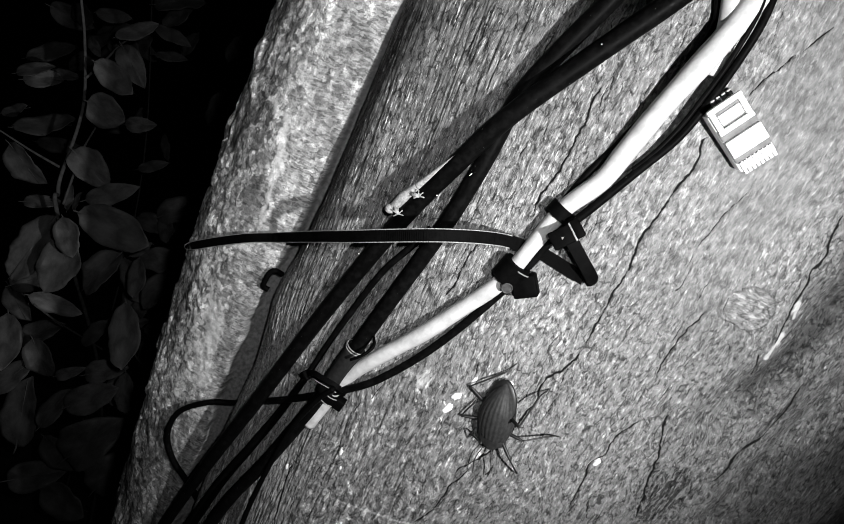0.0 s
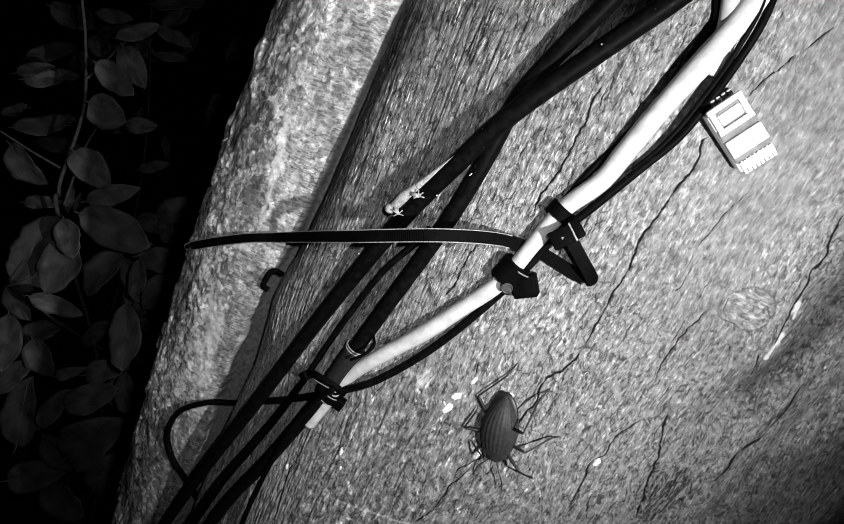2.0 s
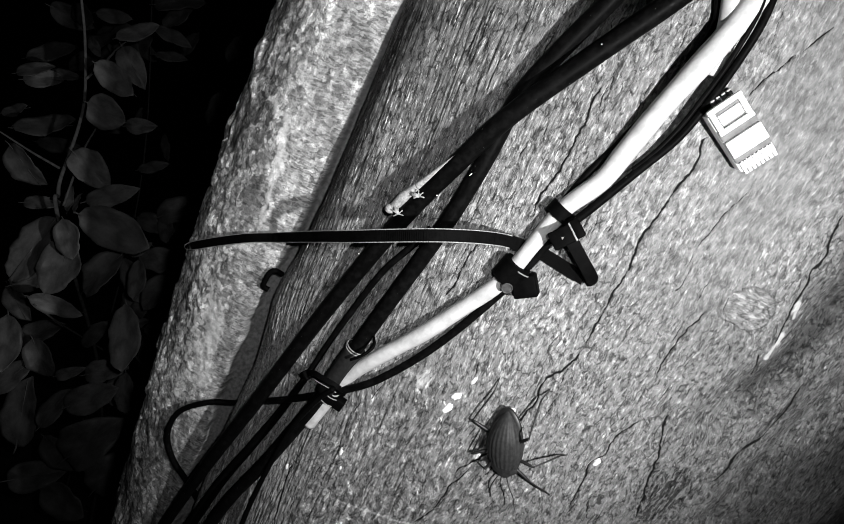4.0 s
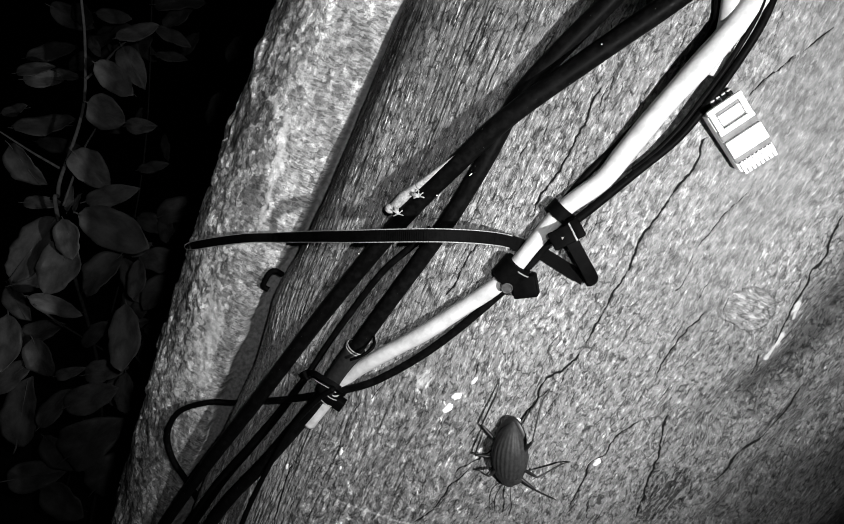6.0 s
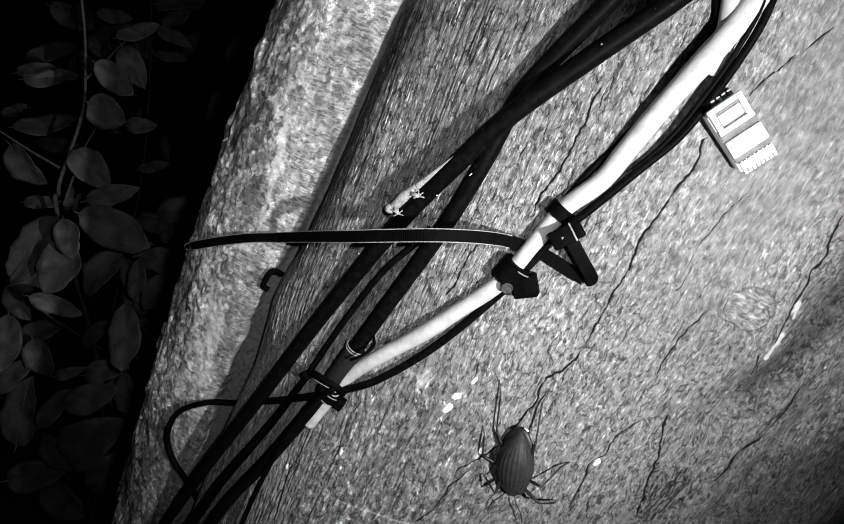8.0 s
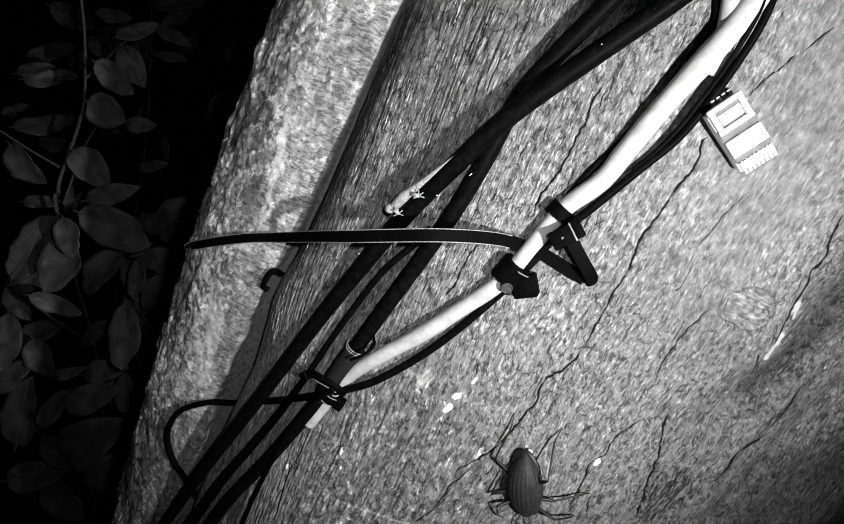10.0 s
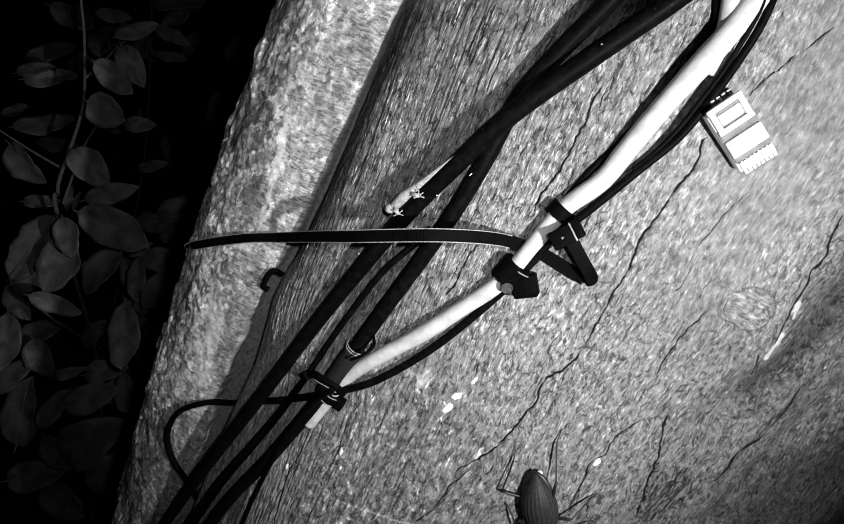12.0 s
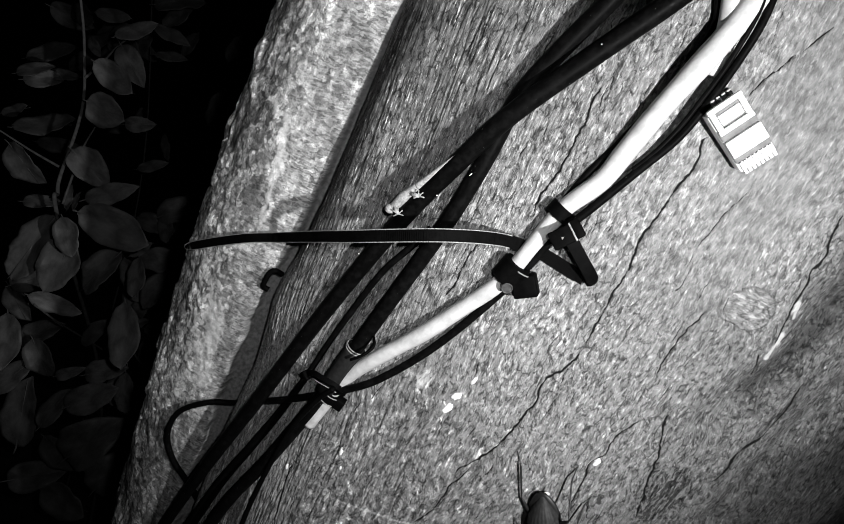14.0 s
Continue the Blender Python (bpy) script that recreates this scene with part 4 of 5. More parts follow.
sweep(bm, spline([(-0.0839, -0.1788, 1.4849), (-0.0864, -0.1806, 1.4858), (-0.0881, -0.1815, 1.4842), (-0.0888, -0.1818, 1.4796), (-0.0889, -0.1810, 1.4776), (-0.0868, -0.1804, 1.4770)], 5), 0.0011, 10)
tagged(part("staple", bm, BLACK_PLASTIC), "small bent black staple driven into the bark", "staple")


# ---- the plug ----
def plug():
    """A modular network plug: shell, window, bands, contacts and wires."""
    o, right, low = Vector((0.0231, -0.2140, 1.5943)), Vector((0.0275, -0.2134, 1.6019)), Vector((0.0367, -0.2104, 1.5837))
    x = (right - o)
    y = (o - low)
    wide, long = x.length * 1.08, y.length
    x.normalize()
    y = (y - x * y.dot(x)).normalized()
    n = x.cross(y)
    m = Matrix((x, y, n)).transposed().to_4x4()
    m.translation = (Vector((0.0275, -0.2134, 1.6019)) + low) / 2 - n * 0.0028 + Vector((0.0010, 0, 0))
    thing = tagged(holder("network_plug", m), "white plastic modular network plug hanging against the wood", "plug")

    def piece(name, mat, px, py, pz, sx, sy, sz, label="", parent=None, edge=0.0003):
        ob = part(name, block(bmesh.new(), pose(px, py, pz), sx, sy, sz, edge), mat, parent or thing, label)
        return ob

    w, h = wide, long
    piece("shell", CLEAR_WHITE, 0, 0, 0, w, h, 0.0046, "", None, 0.0006)
    top = h * 0.36
    for sy in (-1, 1):
        piece("window_rail", CLEAR_WHITE, 0, top + sy * 0.0030, 0.0027, w * 0.96, 0.0014, 0.0012)
    for sx in (-1, 1):
        piece("window_post", CLEAR_WHITE, sx * (w / 2 - 0.0010), top, 0.0027, 0.0014, 0.0046, 0.0012)
    piece("window", BAND_GREY, 0, top, 0.0023, w * 0.84, 0.0046, 0.0003, "grey sunken window")
    piece("window_bar", CLEAR_WHITE, 0, top - 0.0002, 0.0026, w * 0.60, 0.0029, 0.0010)
    piece("band", BAND_GREY, 0, h * 0.13, 0.0023, w * 0.98, 0.0030, 0.0004, "grey band")
    piece("raised_block", CLEAR_WHITE, 0, -h * 0.10, 0.0027, w * 0.98, 0.0048, 0.0014)
    piece("band", BAND_GREY, 0, -h * 0.27, 0.0023, w * 0.98, 0.0024, 0.0004, "grey band")
    for k in range(8):
        piece("contact", CLEAR_WHITE, (k - 3.5) * w * 0.115, -h * 0.43, 0.0026, w * 0.08, 0.0034, 0.0010, edge=0.0001)
    for k in range(4):
        piece("wire", WHITE_SHEATH, (k - 1.5) * w * 0.15 + 0.0008, h * 0.5 + 0.0010, 0.0, 0.0011, 0.0026, 0.0011, edge=0.0003)
    return thing


plug()


# ---- the gecko ----
def gecko():
    """A pale young gecko stretched along the thick cable."""
    thing = tagged(holder("gecko"), "small pale gecko clinging along a black cable", "gecko")
    line = [(-0.0449, -0.2086, 1.5343), (-0.0449, -0.2086, 1.5361), (-0.0436, -0.2091, 1.5382), (-0.0422, -0.2098, 1.5411), (-0.0401, -0.2106, 1.5446), (-0.0376, -0.2115, 1.5487), (-0.0349, -0.2126, 1.5535), (-0.0325, -0.2135, 1.5577), (-0.0309, -0.2143, 1.5608)]
    path = spline(line, 8)
    n = len(path)
    keys = [(0, 0.0009), (0.04, 0.0017), (0.11, 0.0018), (0.17, 0.0012), (0.26, 0.0016), (0.38, 0.0017), (0.50, 0.0013), (0.62, 0.0010), (0.80, 0.0006), (1.0, 0.0002)]
    widths = [float(np.interp(i / (n - 1), [k[0] for k in keys], [k[1] for k in keys])) for i in range(n)]
    cut1, cut2 = int(n * 0.17), int(n * 0.55)
    for name, a, b in (("head", 0, cut1 + 1), ("body", cut1, cut2 + 1), ("tail", cut2, n)):
        part(name, sweep(bmesh.new(), path[a:b], widths[a:b], 14), GECKO_SKIN, thing)
    for at, root in ((Vector((-0.0415, -0.2112, 1.5360)), path[int(n * 0.2)]), (Vector((-0.0372, -0.2133, 1.5441)), path[int(n * 0.46)])):
        bm = bmesh.new()
        sweep(bm, [root, root.lerp(at, 0.6) + Vector((0, -0.0006, 0)), at], [0.0008, 0.0006, 0.0006], 10)
        leg = part("leg", bm, GECKO_SKIN, thing)
        out = (EYE - at).normalized()
        x = out.cross(Vector((0.4, 0, 0.9))).normalized()
        y = out.cross(x)
        bm = bmesh.new()
        for a in (-150, -95, -40, 15, 70):
            d = x * math.cos(radians(a)) + y * math.sin(radians(a))
            tip = at + d * 0.0017
            sweep(bm, [at - out * 0.0002, at + d * 0.0010, tip], [0.00030, 0.00018, 0.00026], 8)
        part("toes", bm, GECKO_SKIN, leg)
    return thing


gecko()


# ---- the beetle ----
def shell_part(name, parent, y0, y1, width, height, lift, side, ridges, label=""):
    """Half (side -1, 1) or whole (0) of a domed wing case or shield between y0 and y1; width and height are functions of 0..1."""
    bm = bmesh.new()
    rows, cols = 40, 44
    a0, a1 = {-1: (0.5, 1.0), 1: (0.0, 0.5), 0: (0.0, 1.0)}[side]
    grid = []
    for i in range(rows + 1):
        q = i / rows
        y, w, h = y0 + (y1 - y0) * q, width(q), height(q)
        line = []
        for j in range(cols + 1):
            a = math.pi * (a0 + (a1 - a0) * j / cols)
            groove = 0.0
            if ridges:
                groove = 0.00016 * (0.5 + 0.5 * math.cos(2 * math.pi * ridges * a / math.pi)) * min(1.0, max(0.0, (q - 0.12) / 0.4))
            c, s = math.cos(a), math.sin(a)
            line.append(bm.verts.new((c * (w - groove), y, lift + (abs(s) ** 0.85) * (h - groove))))
        grid.append(line)
    for g, k in zip(grid, grid[1:]):
        for j in range(cols):
            bm.faces.new((g[j], k[j], k[j + 1], g[j + 1]))
    return part(name, bm, SHELL, parent, label)


def beetle_body():
    thing = tagged(holder("beetle"), "dark ridged darkling beetle creeping down the wood", "beetle")
    curve = lambda pairs: (lambda q: float(np.interp(q, [p[0] for p in pairs], [p[1] for p in pairs])))
    round_off = lambda q: math.sqrt(max(0.0, 1 - q * q))
    outline = lambda q: 0.0060 * (math.sin(math.pi * 0.5 * min(1.0, (q * 1.02 + 0.004) / 0.66)) ** 0.86 if q < 0.66 else (1 - 0.20 * ((q - 0.66) / 0.34) ** 2.2))
    tall = lambda q: 0.0060 * (math.sin(math.pi * 0.5 * min(1.0, q / 0.55 + 0.02)) ** 0.8 if q < 0.55 else 1 - 0.35 * ((q - 0.55) / 0.45) ** 2)
    for side in (-1, 1):
        shell_part("wing_case", thing, -0.0114, 0.0080, outline, tall, 0.0012, side, 12, "ridged dark wing case")
    shell_part("shield", thing, 0.0078, 0.0112, lambda q: 0.0046 + 0.0006 * math.sin(math.pi * q) - 0.0014 * q * q, lambda q: 0.0036 - 0.0012 * q, 0.0010, 0, 0, "smooth dark neck shield")
    shell_part("head", thing, 0.0110, 0.0131, lambda q: 0.0027 * round_off(q * 0.92), lambda q: 0.0022 * round_off(q * 0.9), 0.0009, 0, 0)
    bm = bmesh.new()
    dome(bm, pose(0, -0.001, 0.0018), 0.0056, 0.0108, 0.0014, 3, 0.05)
    part("abdomen", bm, LEG, thing)
    bm = bmesh.new()
    dome(bm, pose(-0.0010, -0.0109, 0.0008), 0.0009, 0.0006, 0.0004, 5, 0.1)
    part("tail_tip", bm, FLECK, thing, "pale tip behind the wing cases")
    return thing


beetle = beetle_body()
# side: 1 is the beetle's right; joint on the body, thigh and shin lengths (metres), way the knee points
LEGS = {
    "fore_right": ((0.0036, 0.0078, 0.0020), 0.0062, 0.0090, (1.0, 0.6, 0.9)),
    "mid_right": ((0.0040, 0.0040, 0.0020), 0.0072, 0.0100, (1.0, 0.7, 0.6)),
    "hind_right": ((0.0040, -0.0010, 0.0020), 0.0085, 0.0165, (1.0, 0.3, 0.6)),
    "fore_left": ((-0.0036, 0.0078, 0.0020), 0.0068, 0.0103, (-1.0, 0.3, 0.9)),
    "mid_left": ((-0.0040, 0.0045, 0.0020), 0.0058, 0.0126, (-0.6, 0.4, 1.0)),
    "hind_left": ((-0.0040, -0.0010, 0.0020), 0.0085, 0.0165, (-0.35, 0.2, 1.0)),
}
LEG_PARTS = {}
for key, (joint, thigh, shin, knee) in LEGS.items():
    upper = part("thigh", sweep(bmesh.new(), [Vector((0, thigh * q, 0)) for q in (0, 0.15, 0.5, 0.85, 1)], [0.0004, 0.0005, 0.00058, 0.00045, 0.0003], 10), LEG, beetle)
    tarsus = 0.3 * shin
    bow = 0.0009 if joint[0] > 0 else -0.0009
    bend = Vector((bow, shin - tarsus, 0.0006))
    path = spline([(0, 0, 0), (bow * 0.5, (shin - tarsus) * 0.5, 0.0004), bend, (bow * 0.6, shin - tarsus * 0.5, 0.0002), (0, shin, 0)], 6)
    rad_l = [float(np.interp(i / (len(path) - 1), [0, 0.1, 0.45, 0.5, 0.53, 0.9, 1], [0.00024, 0.00026, 0.0003, 0.00032, 0.0002, 0.00017, 0.0001])) for i in range(len(path))]
    lower = part("shin", sweep(bmesh.new(), path, rad_l, 8), LEG, upper)
    LEG_PARTS[key] = (upper, lower)
FEELERS = []
for s in (-1, 1):
    path = spline([(0, 0, 0), (s * 0.0008, 0.003, 0.0012), (s * 0.0012, 0.0065, 0.0008), (s * 0.0004, 0.0105, 0.0002)], 10)
    bm = sweep(bmesh.new(), path, [0.00014 + 0.00006 * abs(math.sin(i * 1.4)) for i in range(len(path))], 8)
    FEELERS.append((s, part("feeler", bm, LEG, beetle, "thin jointed feeler")))


# ---- shrubs in the dark ----
def leaf_mesh(wide, fold, droop, seed):
    """An ovate pointed leaf of length 1 along y, folded at its rib and curled, 6 mm of it to a tenth thick."""
    bm = bmesh.new()
    rows, cols = 14, 4
    grid = []
    for i in range(rows + 1):
        q = i / rows
        w = wide * 0.5 * (math.sin(math.pi * q ** 0.88) ** 0.60) + 0.006
        if q > 0.85:
            w *= 1 - 0.2 * ((q - 0.85) / 0.15)
        line = []
        for j in range(-cols, cols + 1):
            x = w * j / cols * (1 + 0.16 * noise.noise(Vector((q * 4, 3.0 if j > 0 else 7.0, seed * 3))))
            z = fold * abs(x) - droop * (q - 0.35) ** 2 + 0.07 * noise.noise(Vector((x * 4, q * 4, seed))) + 0.012 * math.sin(q * 26 + abs(j)) * abs(j) / cols
            line.append(bm.verts.new((x, q - 0.5, z)))
        grid.append(line)
    for g, k in zip(grid, grid[1:]):
        for j in range(2 * cols):
            bm.faces.new((g[j], g[j + 1], k[j + 1], k[j]))
    r = bmesh.ops.extrude_face_region(bm, geom=bm.faces[:])
    for v in r["geom"]:
        if isinstance(v, bmesh.types.BMVert):
            v.co.z -= 0.008
    sweep(bm, [Vector((0, -0.57, 0.005)), Vector((0, -0.5, -0.02)), Vector((0, 0.0, -0.02)), Vector((0, 0.48, -0.03))], [0.011, 0.012, 0.010, 0.004], 6)
    me = bpy.data.meshes.new("leaf")
    bm.to_mesh(me)
    bm.free()
    me.materials.append(LEAF)
    me.polygons.foreach_set("use_smooth", [True] * len(me.polygons))
    return me


LEAF_MESHES = {w: [leaf_mesh(w, f, d, w * 10 + f) for f, d in ((0.35, 0.5), (0.15, 0.25), (0.25, -0.3))] for w in (0.35, 0.5, 0.65, 0.85)}
FACING = Vector((0.1651, -0.9366, 0.3090))
ACROSS = Vector((0.9848, 0.1736, 0.0))
UPWARD = FACING.cross(ACROSS)


def add_leaf(parent, base, at, long, angle, wide, rng, tilt=18):
    meshes = LEAF_MESHES[min(LEAF_MESHES, key=lambda w: abs(w - wide))]
    ob = new("leaf", rng.choice(meshes))
    a = radians(angle)
    y = ACROSS * math.cos(a) + UPWARD * math.sin(a)
    x = y.cross(FACING)
    m = Matrix((x, y, FACING)).transposed().to_4x4()
    m = m @ pose(0, 0, 0, rng.uniform(-tilt, tilt), rng.uniform(-tilt, tilt), 0)
    m = m @ Matrix.Diagonal((long / 1000, long / 1000, long / 1000, 1))
    m.translation = Vector(at)
    ob.parent = parent
    ob.matrix_world = Matrix.Translation(Vector(at) - base) @ Matrix.Translation(-Vector(at)) @ m
    return ob


def shrub(base, stems, leaves, label, seed):
    rng = random.Random(seed)
    thing = tagged(holder("shrub"), label, "shrub")
    base = Vector(base)
    for pts, r0, r1 in stems:
        path = spline([Vector(p) - base for p in pts], 8)
        part("stem", sweep(bmesh.new(), path, [r0 + (r1 - r0) * i / (len(path) - 1) for i in range(len(path))], 8), STEM, thing)
    for x, y, z, long, angle, wide in leaves:
        add_leaf(thing, base, (x, y, z), long, angle, wide, rng)
    thing.location = base
    return thing


# leaves: place in metres, length in millimetres, turn, width to length
SPRIG = [(-0.381, 0.062, 1.481, 41, -39, 0.50), (-0.386, 0.054, 1.465, 46, -16, 0.45), (-0.409, 0.093, 1.504, 40, 43, 0.35), (-0.400, 0.126, 1.509, 40, -5, 0.35), (-0.546, 0.212, 1.490, 45, 13, 0.35), (-0.390, 0.054, 1.434, 36, -7, 0.85), (-0.397, 0.107, 1.419, 31, 23, 0.45), (-0.624, 0.224, 1.325, 84, 28, 0.40), (-0.477, 0.065, 1.345, 48, -39, 0.60), (-0.400, 0.061, 1.376, 45, -22, 0.65), (-0.469, 0.234, 1.336, 40, 35, 0.35), (-0.357, 0.043, 1.370, 52, 37, 0.40), (-0.422, 0.068, 1.334, 26, 98, 0.40), (-0.429, 0.085, 1.324, 22, 88, 0.40)]
SPRIG += [(-0.501, 0.115, 1.288, 43, 23, 0.40), (-0.330, 0.028, 1.351, 70, -1, 0.50), (-0.429, 0.042, 1.281, 80, -107, 0.50), (-0.351, 0.002, 1.338, 35, -51, 0.65), (-0.370, 0.019, 1.298, 54, -95, 0.60), (-0.334, 0.025, 1.307, 48, -105, 0.60), (-0.370, 0.125, 1.255, 44, -67, 0.50), (-0.370, 0.161, 1.228, 49, -97, 0.60), (-0.408, 0.065, 1.222, 54, 1, 0.35), (-0.288, 0.018, 1.267, 60, -59, 0.55), (-0.405, 0.121, 1.165, 51, -117, 0.35), (-0.430, 0.036, 1.175, 60, -62, 0.45)]
STEMS = [
    ([(-0.50, 0.35, 0.0), (-0.49, 0.33, 0.6), (-0.45, 0.22, 1.0), (-0.416, 0.058, 1.308), (-0.429, 0.062, 1.336), (-0.433, 0.065, 1.350), (-0.437, 0.074, 1.376), (-0.440, 0.081, 1.399), (-0.444, 0.086, 1.422), (-0.450, 0.088, 1.446), (-0.460, 0.088, 1.483), (-0.467, 0.085, 1.510), (-0.473, 0.082, 1.536)], 0.0022, 0.0011),
    ([(-0.446, 0.085, 1.445), (-0.440, 0.094, 1.462), (-0.435, 0.104, 1.482), (-0.427, 0.114, 1.499)], 0.0014, 0.0008),
    ([(-0.416, 0.057, 1.331), (-0.419, 0.063, 1.348), (-0.424, 0.075, 1.382), (-0.424, 0.085, 1.406)], 0.0014, 0.0008),
    ([(-0.444, 0.073, 1.356), (-0.463, 0.058, 1.365), (-0.484, 0.041, 1.377)], 0.0014, 0.0008),
]
sprig = shrub((-0.50, 0.35, 0.0), STEMS, SPRIG, "leafy shrub with oval leaves in the dark behind the trunk", 3)

LOW = [(-0.474, 0.128, 1.090, 52, -47, 0.60), (-0.366, 0.101, 1.145, 50, 33, 0.45), (-0.378, 0.065, 1.153, 35, 38, 0.35), (-0.365, 0.089, 1.114, 66, 43, 0.55), (-0.356, 0.134, 1.102, 51, -72, 0.50), (-0.411, 0.094, 1.071, 52, 83, 0.45), (-0.392, 0.141, 1.002, 90, 58, 0.65), (-0.486, 0.128, 0.997, 102, 93, 0.55)]
LOW += [(-0.540, 0.186, 1.067, 65, 48, 0.50), (-0.550, 0.168, 1.149, 54, 38, 0.45), (-0.573, 0.177, 1.102, 56, -37, 0.50), (-0.418, 0.260, 1.191, 44, 63, 0.50), (-0.387, 0.217, 1.005, 52, -57, 0.50), (-0.410, 0.221, 0.881, 78, 73, 0.60), (-0.479, 0.161, 0.875, 81, 33, 0.55), (-0.444, 0.190, 0.831, 77, -7, 0.60), (-0.507, 0.124, 1.045, 60, 63, 0.50), (-0.447, 0.163, 0.932, 65, -37, 0.60), (-0.462, 0.255, 1.135, 45, -27, 0.50)]
rng = random.Random(12)
for k in range(70):
    q = rng.random()
    z = 1.24 - 0.36 * q
    LOW.append((rng.uniform(-0.50, -0.27) + 0.03 * q, rng.uniform(0.20, 0.44), z + rng.uniform(-0.03, 0.03), rng.uniform(38, 66), rng.uniform(-180, 180), rng.choice((0.4, 0.5, 0.6))))
LOW_STEMS = [([(-0.34, 0.30, 0.0), (-0.34, 0.28, 0.6), (-0.34, 0.22, 1.0), (-0.33, 0.06, 1.24)], 0.0022, 0.0010), ([(-0.34, 0.30, 0.0), (-0.42, 0.30, 0.7), (-0.43, 0.26, 1.0), (-0.42, 0.05, 1.22)], 0.0022, 0.0010)]
BACK = [(-0.462, 0.298, 1.271, 68, 45, 0.50), (-0.492, 0.297, 1.234, 56, 3, 0.50), (-0.458, 0.323, 1.239, 54, 53, 0.50), (-0.412, 0.176, 1.259, 33, 53, 0.40), (-0.688, 0.250, 1.377, 49, 38, 0.35), (-0.696, 0.273, 1.363, 51, 28, 0.50), (-0.682, 0.291, 1.375, 46, 15, 0.40), (-0.790, 0.326, 1.281, 52, 31, 0.40), (-0.535, 0.304, 1.458, 41, 23, 0.35), (-0.572, 0.218, 1.446, 28, -37, 0.50), (-0.830, 0.405, 1.366, 78, 43, 0.40), (-0.851, 0.448, 1.422, 71, -7, 0.50), (-0.756, 0.380, 1.237, 70, 13, 0.40)]
for k in range(26):
    z = rng.uniform(1.22, 1.56)
    BACK.append((rng.uniform(-0.86, -0.56) + 0.12 * (1.56 - z), rng.uniform(0.34, 0.60), z, rng.uniform(46, 70), rng.uniform(-180, 180), rng.choice((0.4, 0.5, 0.65))))
BACK_STEMS = [([(-0.66, 0.46, 0.0), (-0.65, 0.45, 0.7), (-0.64, 0.44, 1.2), (-0.70, 0.43, 1.55)], 0.0022, 0.0010)]
shrub((-0.66, 0.46, 0.0), BACK_STEMS, BACK, "far leafy shrub almost lost in the dark", 21)
shrub((-0.34, 0.30, 0.0), LOW_STEMS, LOW, "dense low shrub with broad leaves in the dark", 8)


# ---- what moves ----
# seconds, millimetres round and up the trunk from 1.5 m, heading from straight down
CREEP = [(0.0, 13.1, -8.3, 9.6), (0.6, 13.7, -8.8, 11.5), (1.0, 14.3, -9.5, 12.8), (1.6, 14.8, -11.0, 12.0), (2.0, 15.5, -11.7, 13.5), (2.4, 16.3, -12.4, 15.5), (3.0, 17.1, -13.3, 18.0), (3.2, 17.4, -13.4, 19.9), (5.3, 21.7, -18.9, 19.0), (5.5, 21.7, -18.9, 19.0), (5.9, 21.7, -17.9, 19.0), (6.5, 21.1, -17.1, 18.3), (7.1, 21.2, -17.0, 18.3), (7.5, 22.1, -18.1, 19.0), (7.7, 23.1, -18.7, 16.8)]
CREEP += [(8.0, 24.6, -20.1, 15.5), (8.2, 26.3, -20.6, 17.6), (10.3, 30.8, -26.4, 24.8), (10.6, 31.6, -26.8, 25.6), (11.0, 32.3, -27.4, 27.9), (11.2, 33.4, -28.2, 28.0), (11.6, 35.1, -29.2, 30.2), (11.8, 36.4, -29.8, 30.7), (12.0, 37.2, -30.3, 30.7), (12.3, 38.3, -31.1, 30.8), (12.6, 39.2, -31.8, 30.9), (13.0, 40.5, -33.2, 30.5), (13.2, 41.2, -34.5, 30.1), (13.5, 41.6, -35.1, 29.8), (14.0, 42.2, -36.6, 29.4)]
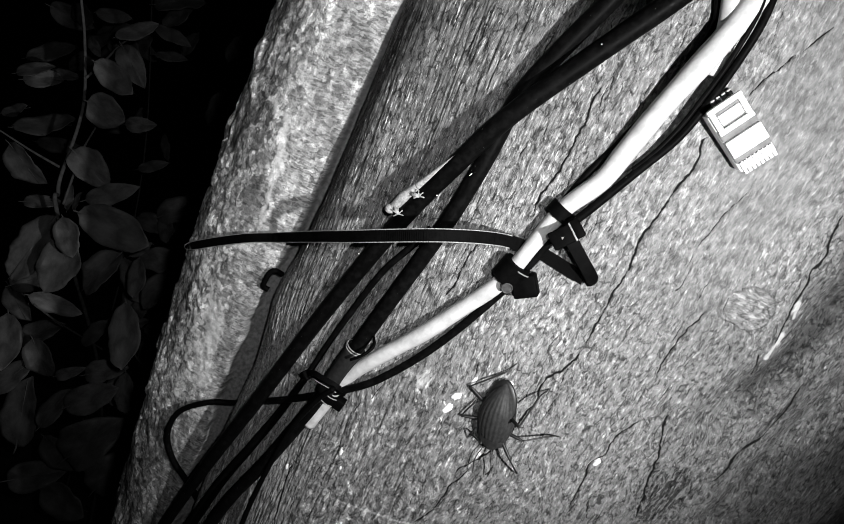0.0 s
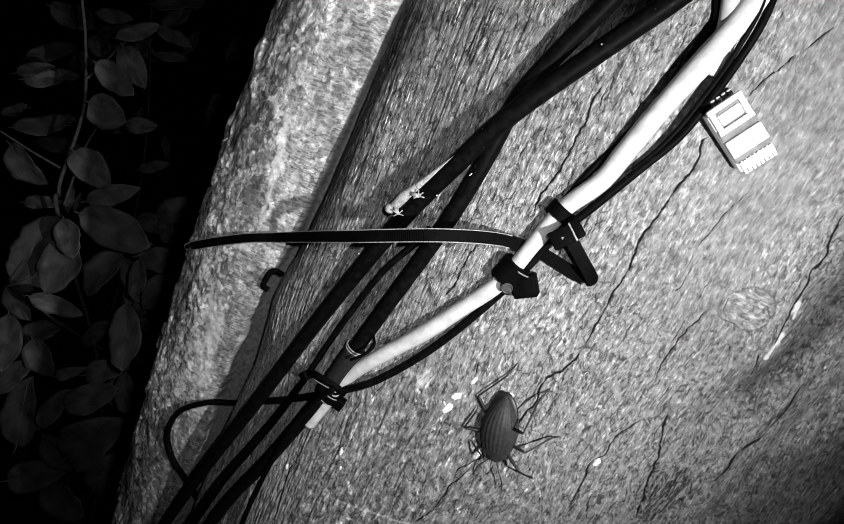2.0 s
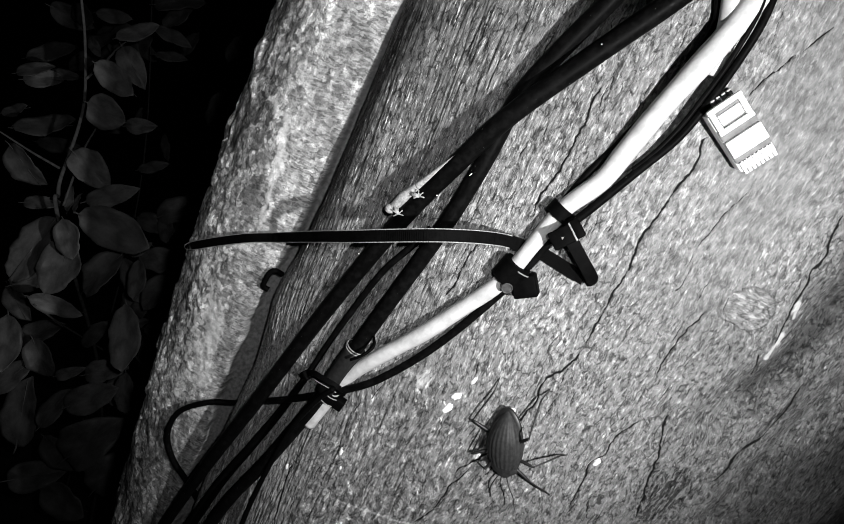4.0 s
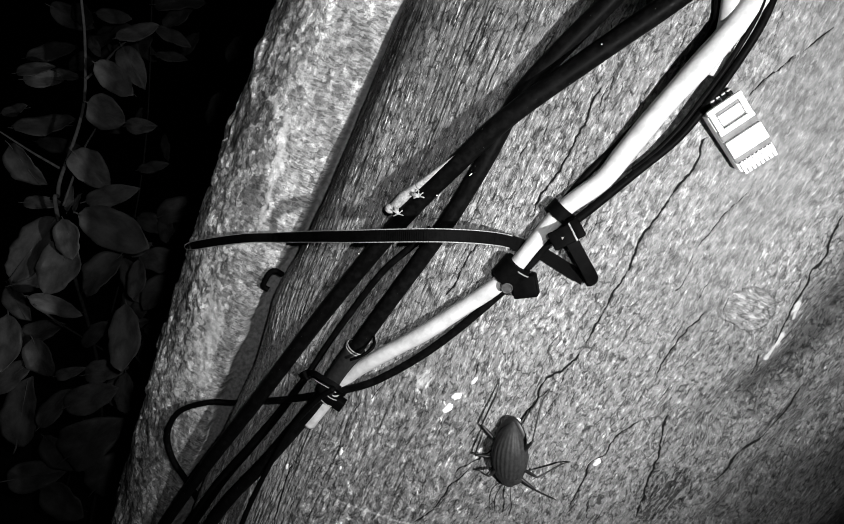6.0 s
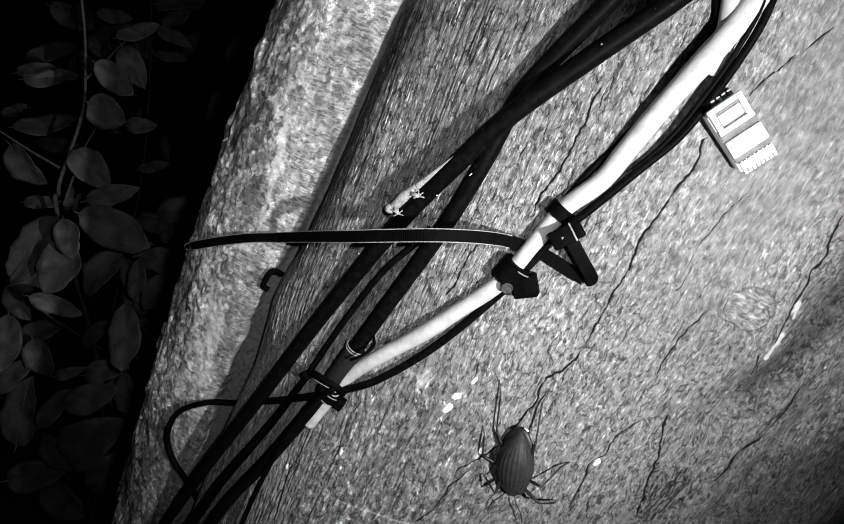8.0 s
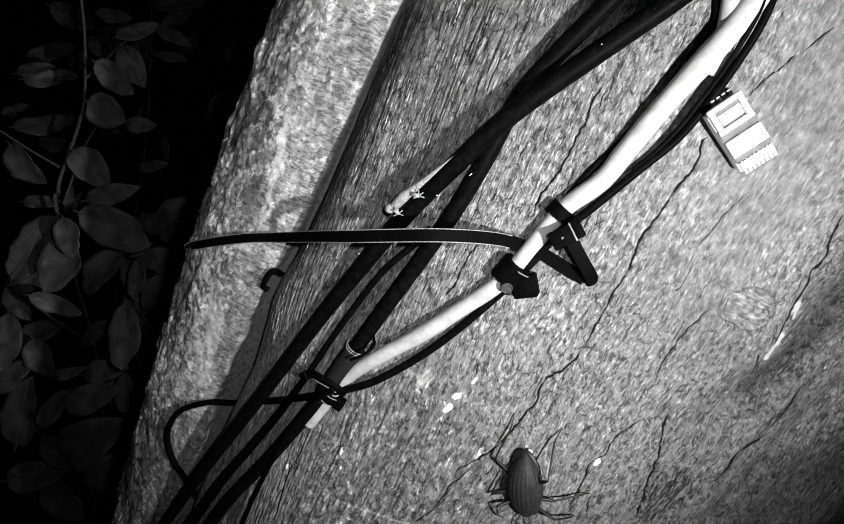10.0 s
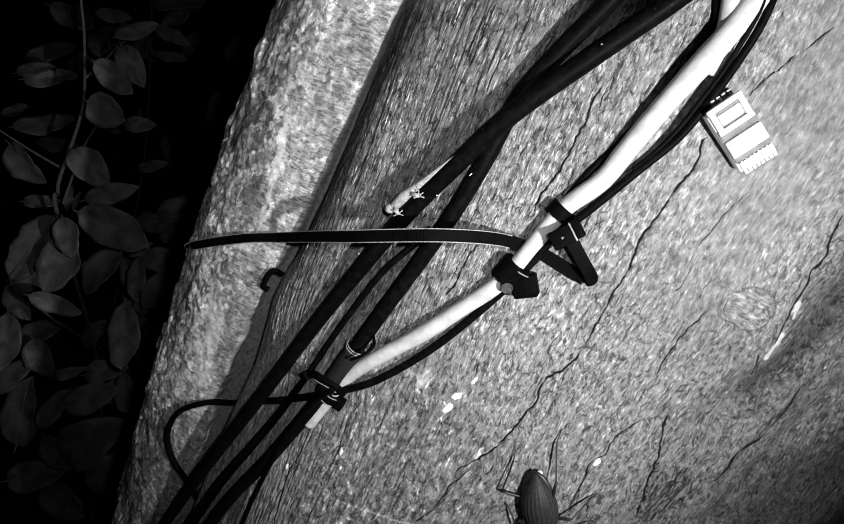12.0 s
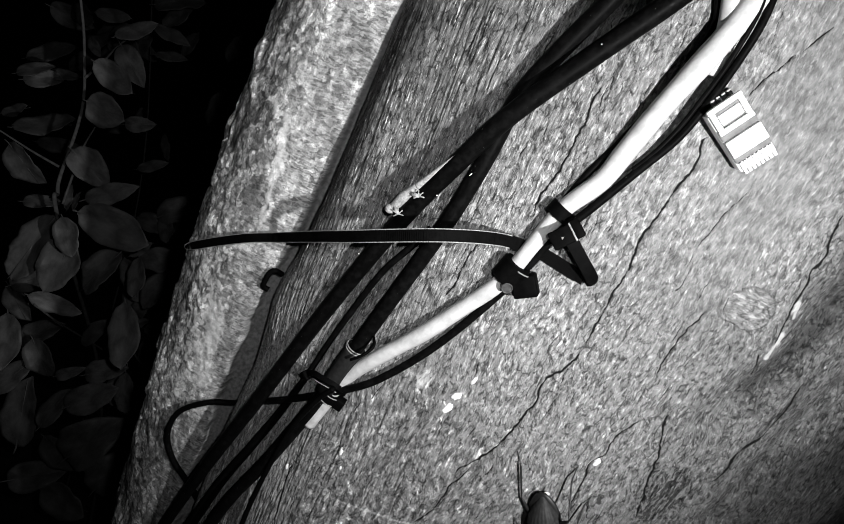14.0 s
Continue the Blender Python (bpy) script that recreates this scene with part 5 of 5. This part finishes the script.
FEET = {
    "hind_right": [(0.0, 10.1, 8.7), (2.1, 10.1, 8.7), (2.5, 7.2, 2.0), (8.2, 7.3, 1.3), (8.8, 16.1, -7.2), (10.8, 16.3, -7.1), (11.3, 21.0, -17.0), (14.0, 20.9, -16.4)],
    "hind_left": [(0.0, 22.4, 5.7), (8.2, 22.3, 5.3), (8.9, 31.4, -5.2), (13.5, 31.6, -5.5), (13.8, 39.1, -12.8), (14.0, 41.6, -15.1)],
    "mid_left": [(0.0, 32.1, -8.1), (3.2, 32.1, -8.1), (4.3, 39.0, -14.4), (8.2, 38.8, -14.7), (9.2, 52.5, -21.7), (12.0, 52.5, -21.7), (12.3, 50.5, -24.0), (14.0, 51.0, -23.8)],
    "fore_left": [(0.0, 25.9, -26.4), (0.2, 30.0, -25.1), (0.5, 31.0, -25.2), (3.2, 31.0, -25.2), (3.8, 41.3, -29.5), (8.0, 41.3, -29.5), (8.4, 43.9, -30.9), (9.6, 47.3, -31.6), (10.8, 52.5, -33.6), (11.1, 55.5, -30.6), (11.9, 54.7, -30.5), (12.6, 61.2, -39.8), (14.0, 63.7, -42.5)],
    "mid_right": [(0.0, 3.6, -5.6), (1.8, 3.3, -6.2), (2.6, 8.9, -16.0), (8.0, 9.1, -15.9), (8.5, 12.1, -19.0), (9.4, 20.4, -26.1), (11.0, 20.4, -26.1), (11.6, 23.5, -35.9), (12.4, 29.9, -39.4), (14.0, 31.9, -41.8)],
    "fore_right": [(0.0, 4.7, -19.4), (1.0, 7.0, -21.6), (3.2, 8.1, -24.0), (4.4, 16.0, -31.6), (8.0, 16.2, -32.0), (9.4, 28.2, -43.4), (11.0, 29.8, -44.2), (12.0, 35.2, -51.0), (14.0, 40.0, -57.3)],
}


def at_time(rows, t):
    cols = list(zip(*rows))
    return [float(np.interp(t, cols[0], c)) for c in cols[1:]]


def beetle_pose(t):
    u, z, heading = at_time(CREEP, t)
    h = wood_height(u / 1000, 1.5 + z / 1000, 20)
    return trunk_pose(u / 1000, 1.5 + z / 1000, 0.0004 + h, 180 + heading) @ pose(0.0010, 0, 0.0006, 0, 20, 0)


def limb_poses(key, t, body):
    joint, thigh, shin, knee = LEGS[key]
    joint = Vector(joint)
    u, z = at_time(FEET[key], t)
    foot = body.inverted() @ on_trunk(u / 1000, 1.5 + z / 1000, 0.0003 + wood_height(u / 1000, 1.5 + z / 1000, 3))
    d = foot - joint
    reach = min(max(d.length, abs(shin - thigh) * 1.05), (shin + thigh) * 0.985)
    way = d.normalized()
    pole = Vector(knee)
    pole = (pole - way * pole.dot(way)).normalized()
    c = (thigh * thigh + reach * reach - shin * shin) / (2 * reach * thigh)
    c = max(-1.0, min(1.0, c))
    bend = joint + way * thigh * c + pole * thigh * math.sqrt(1 - c * c)
    upper = aim(joint, bend - joint, Vector((0, 0, 1)))
    lower = aim(bend, joint + way * reach - bend, Vector((0, 0, 1)))
    return upper, upper.inverted() @ lower


def motions():
    times = sorted({round(0.2 * k, 1) for k in range(71)} | {c[0] for c in CREEP})
    walk(beetle, [(t, beetle_pose(t)) for t in times])
    for key, (upper, lower) in LEG_PARTS.items():
        rows = [(t, *limb_poses(key, t, beetle_pose(t))) for t in times]
        walk(upper, [(t, a) for t, a, b in rows])
        walk(lower, [(t, b) for t, a, b in rows])
    for s, ob in FEELERS:
        walk(ob, [(t, pose(s * 0.0012, 0.0125, 0.0016, 8 * math.sin(2.3 * t + s), 0, -s * 14 + 12 * math.sin(1.1 * t + 2 * s))) for t in times])
    sway = [(0, 0, 0), (1, 0.03, 0.0), (2, 0.06, 0.02), (3, 0.08, 0.06), (5.5, 0.07, 0.06), (7, 0.07, 0.05), (8, 0.05, 0.03), (10.5, 0.0, 0.0), (12, -0.02, 0), (14, -0.03, 0)]
    walk(sprig, [(t, pose(-0.50, 0.35, 0.0, b, a, 0)) for t, a, b in sway])


motions()
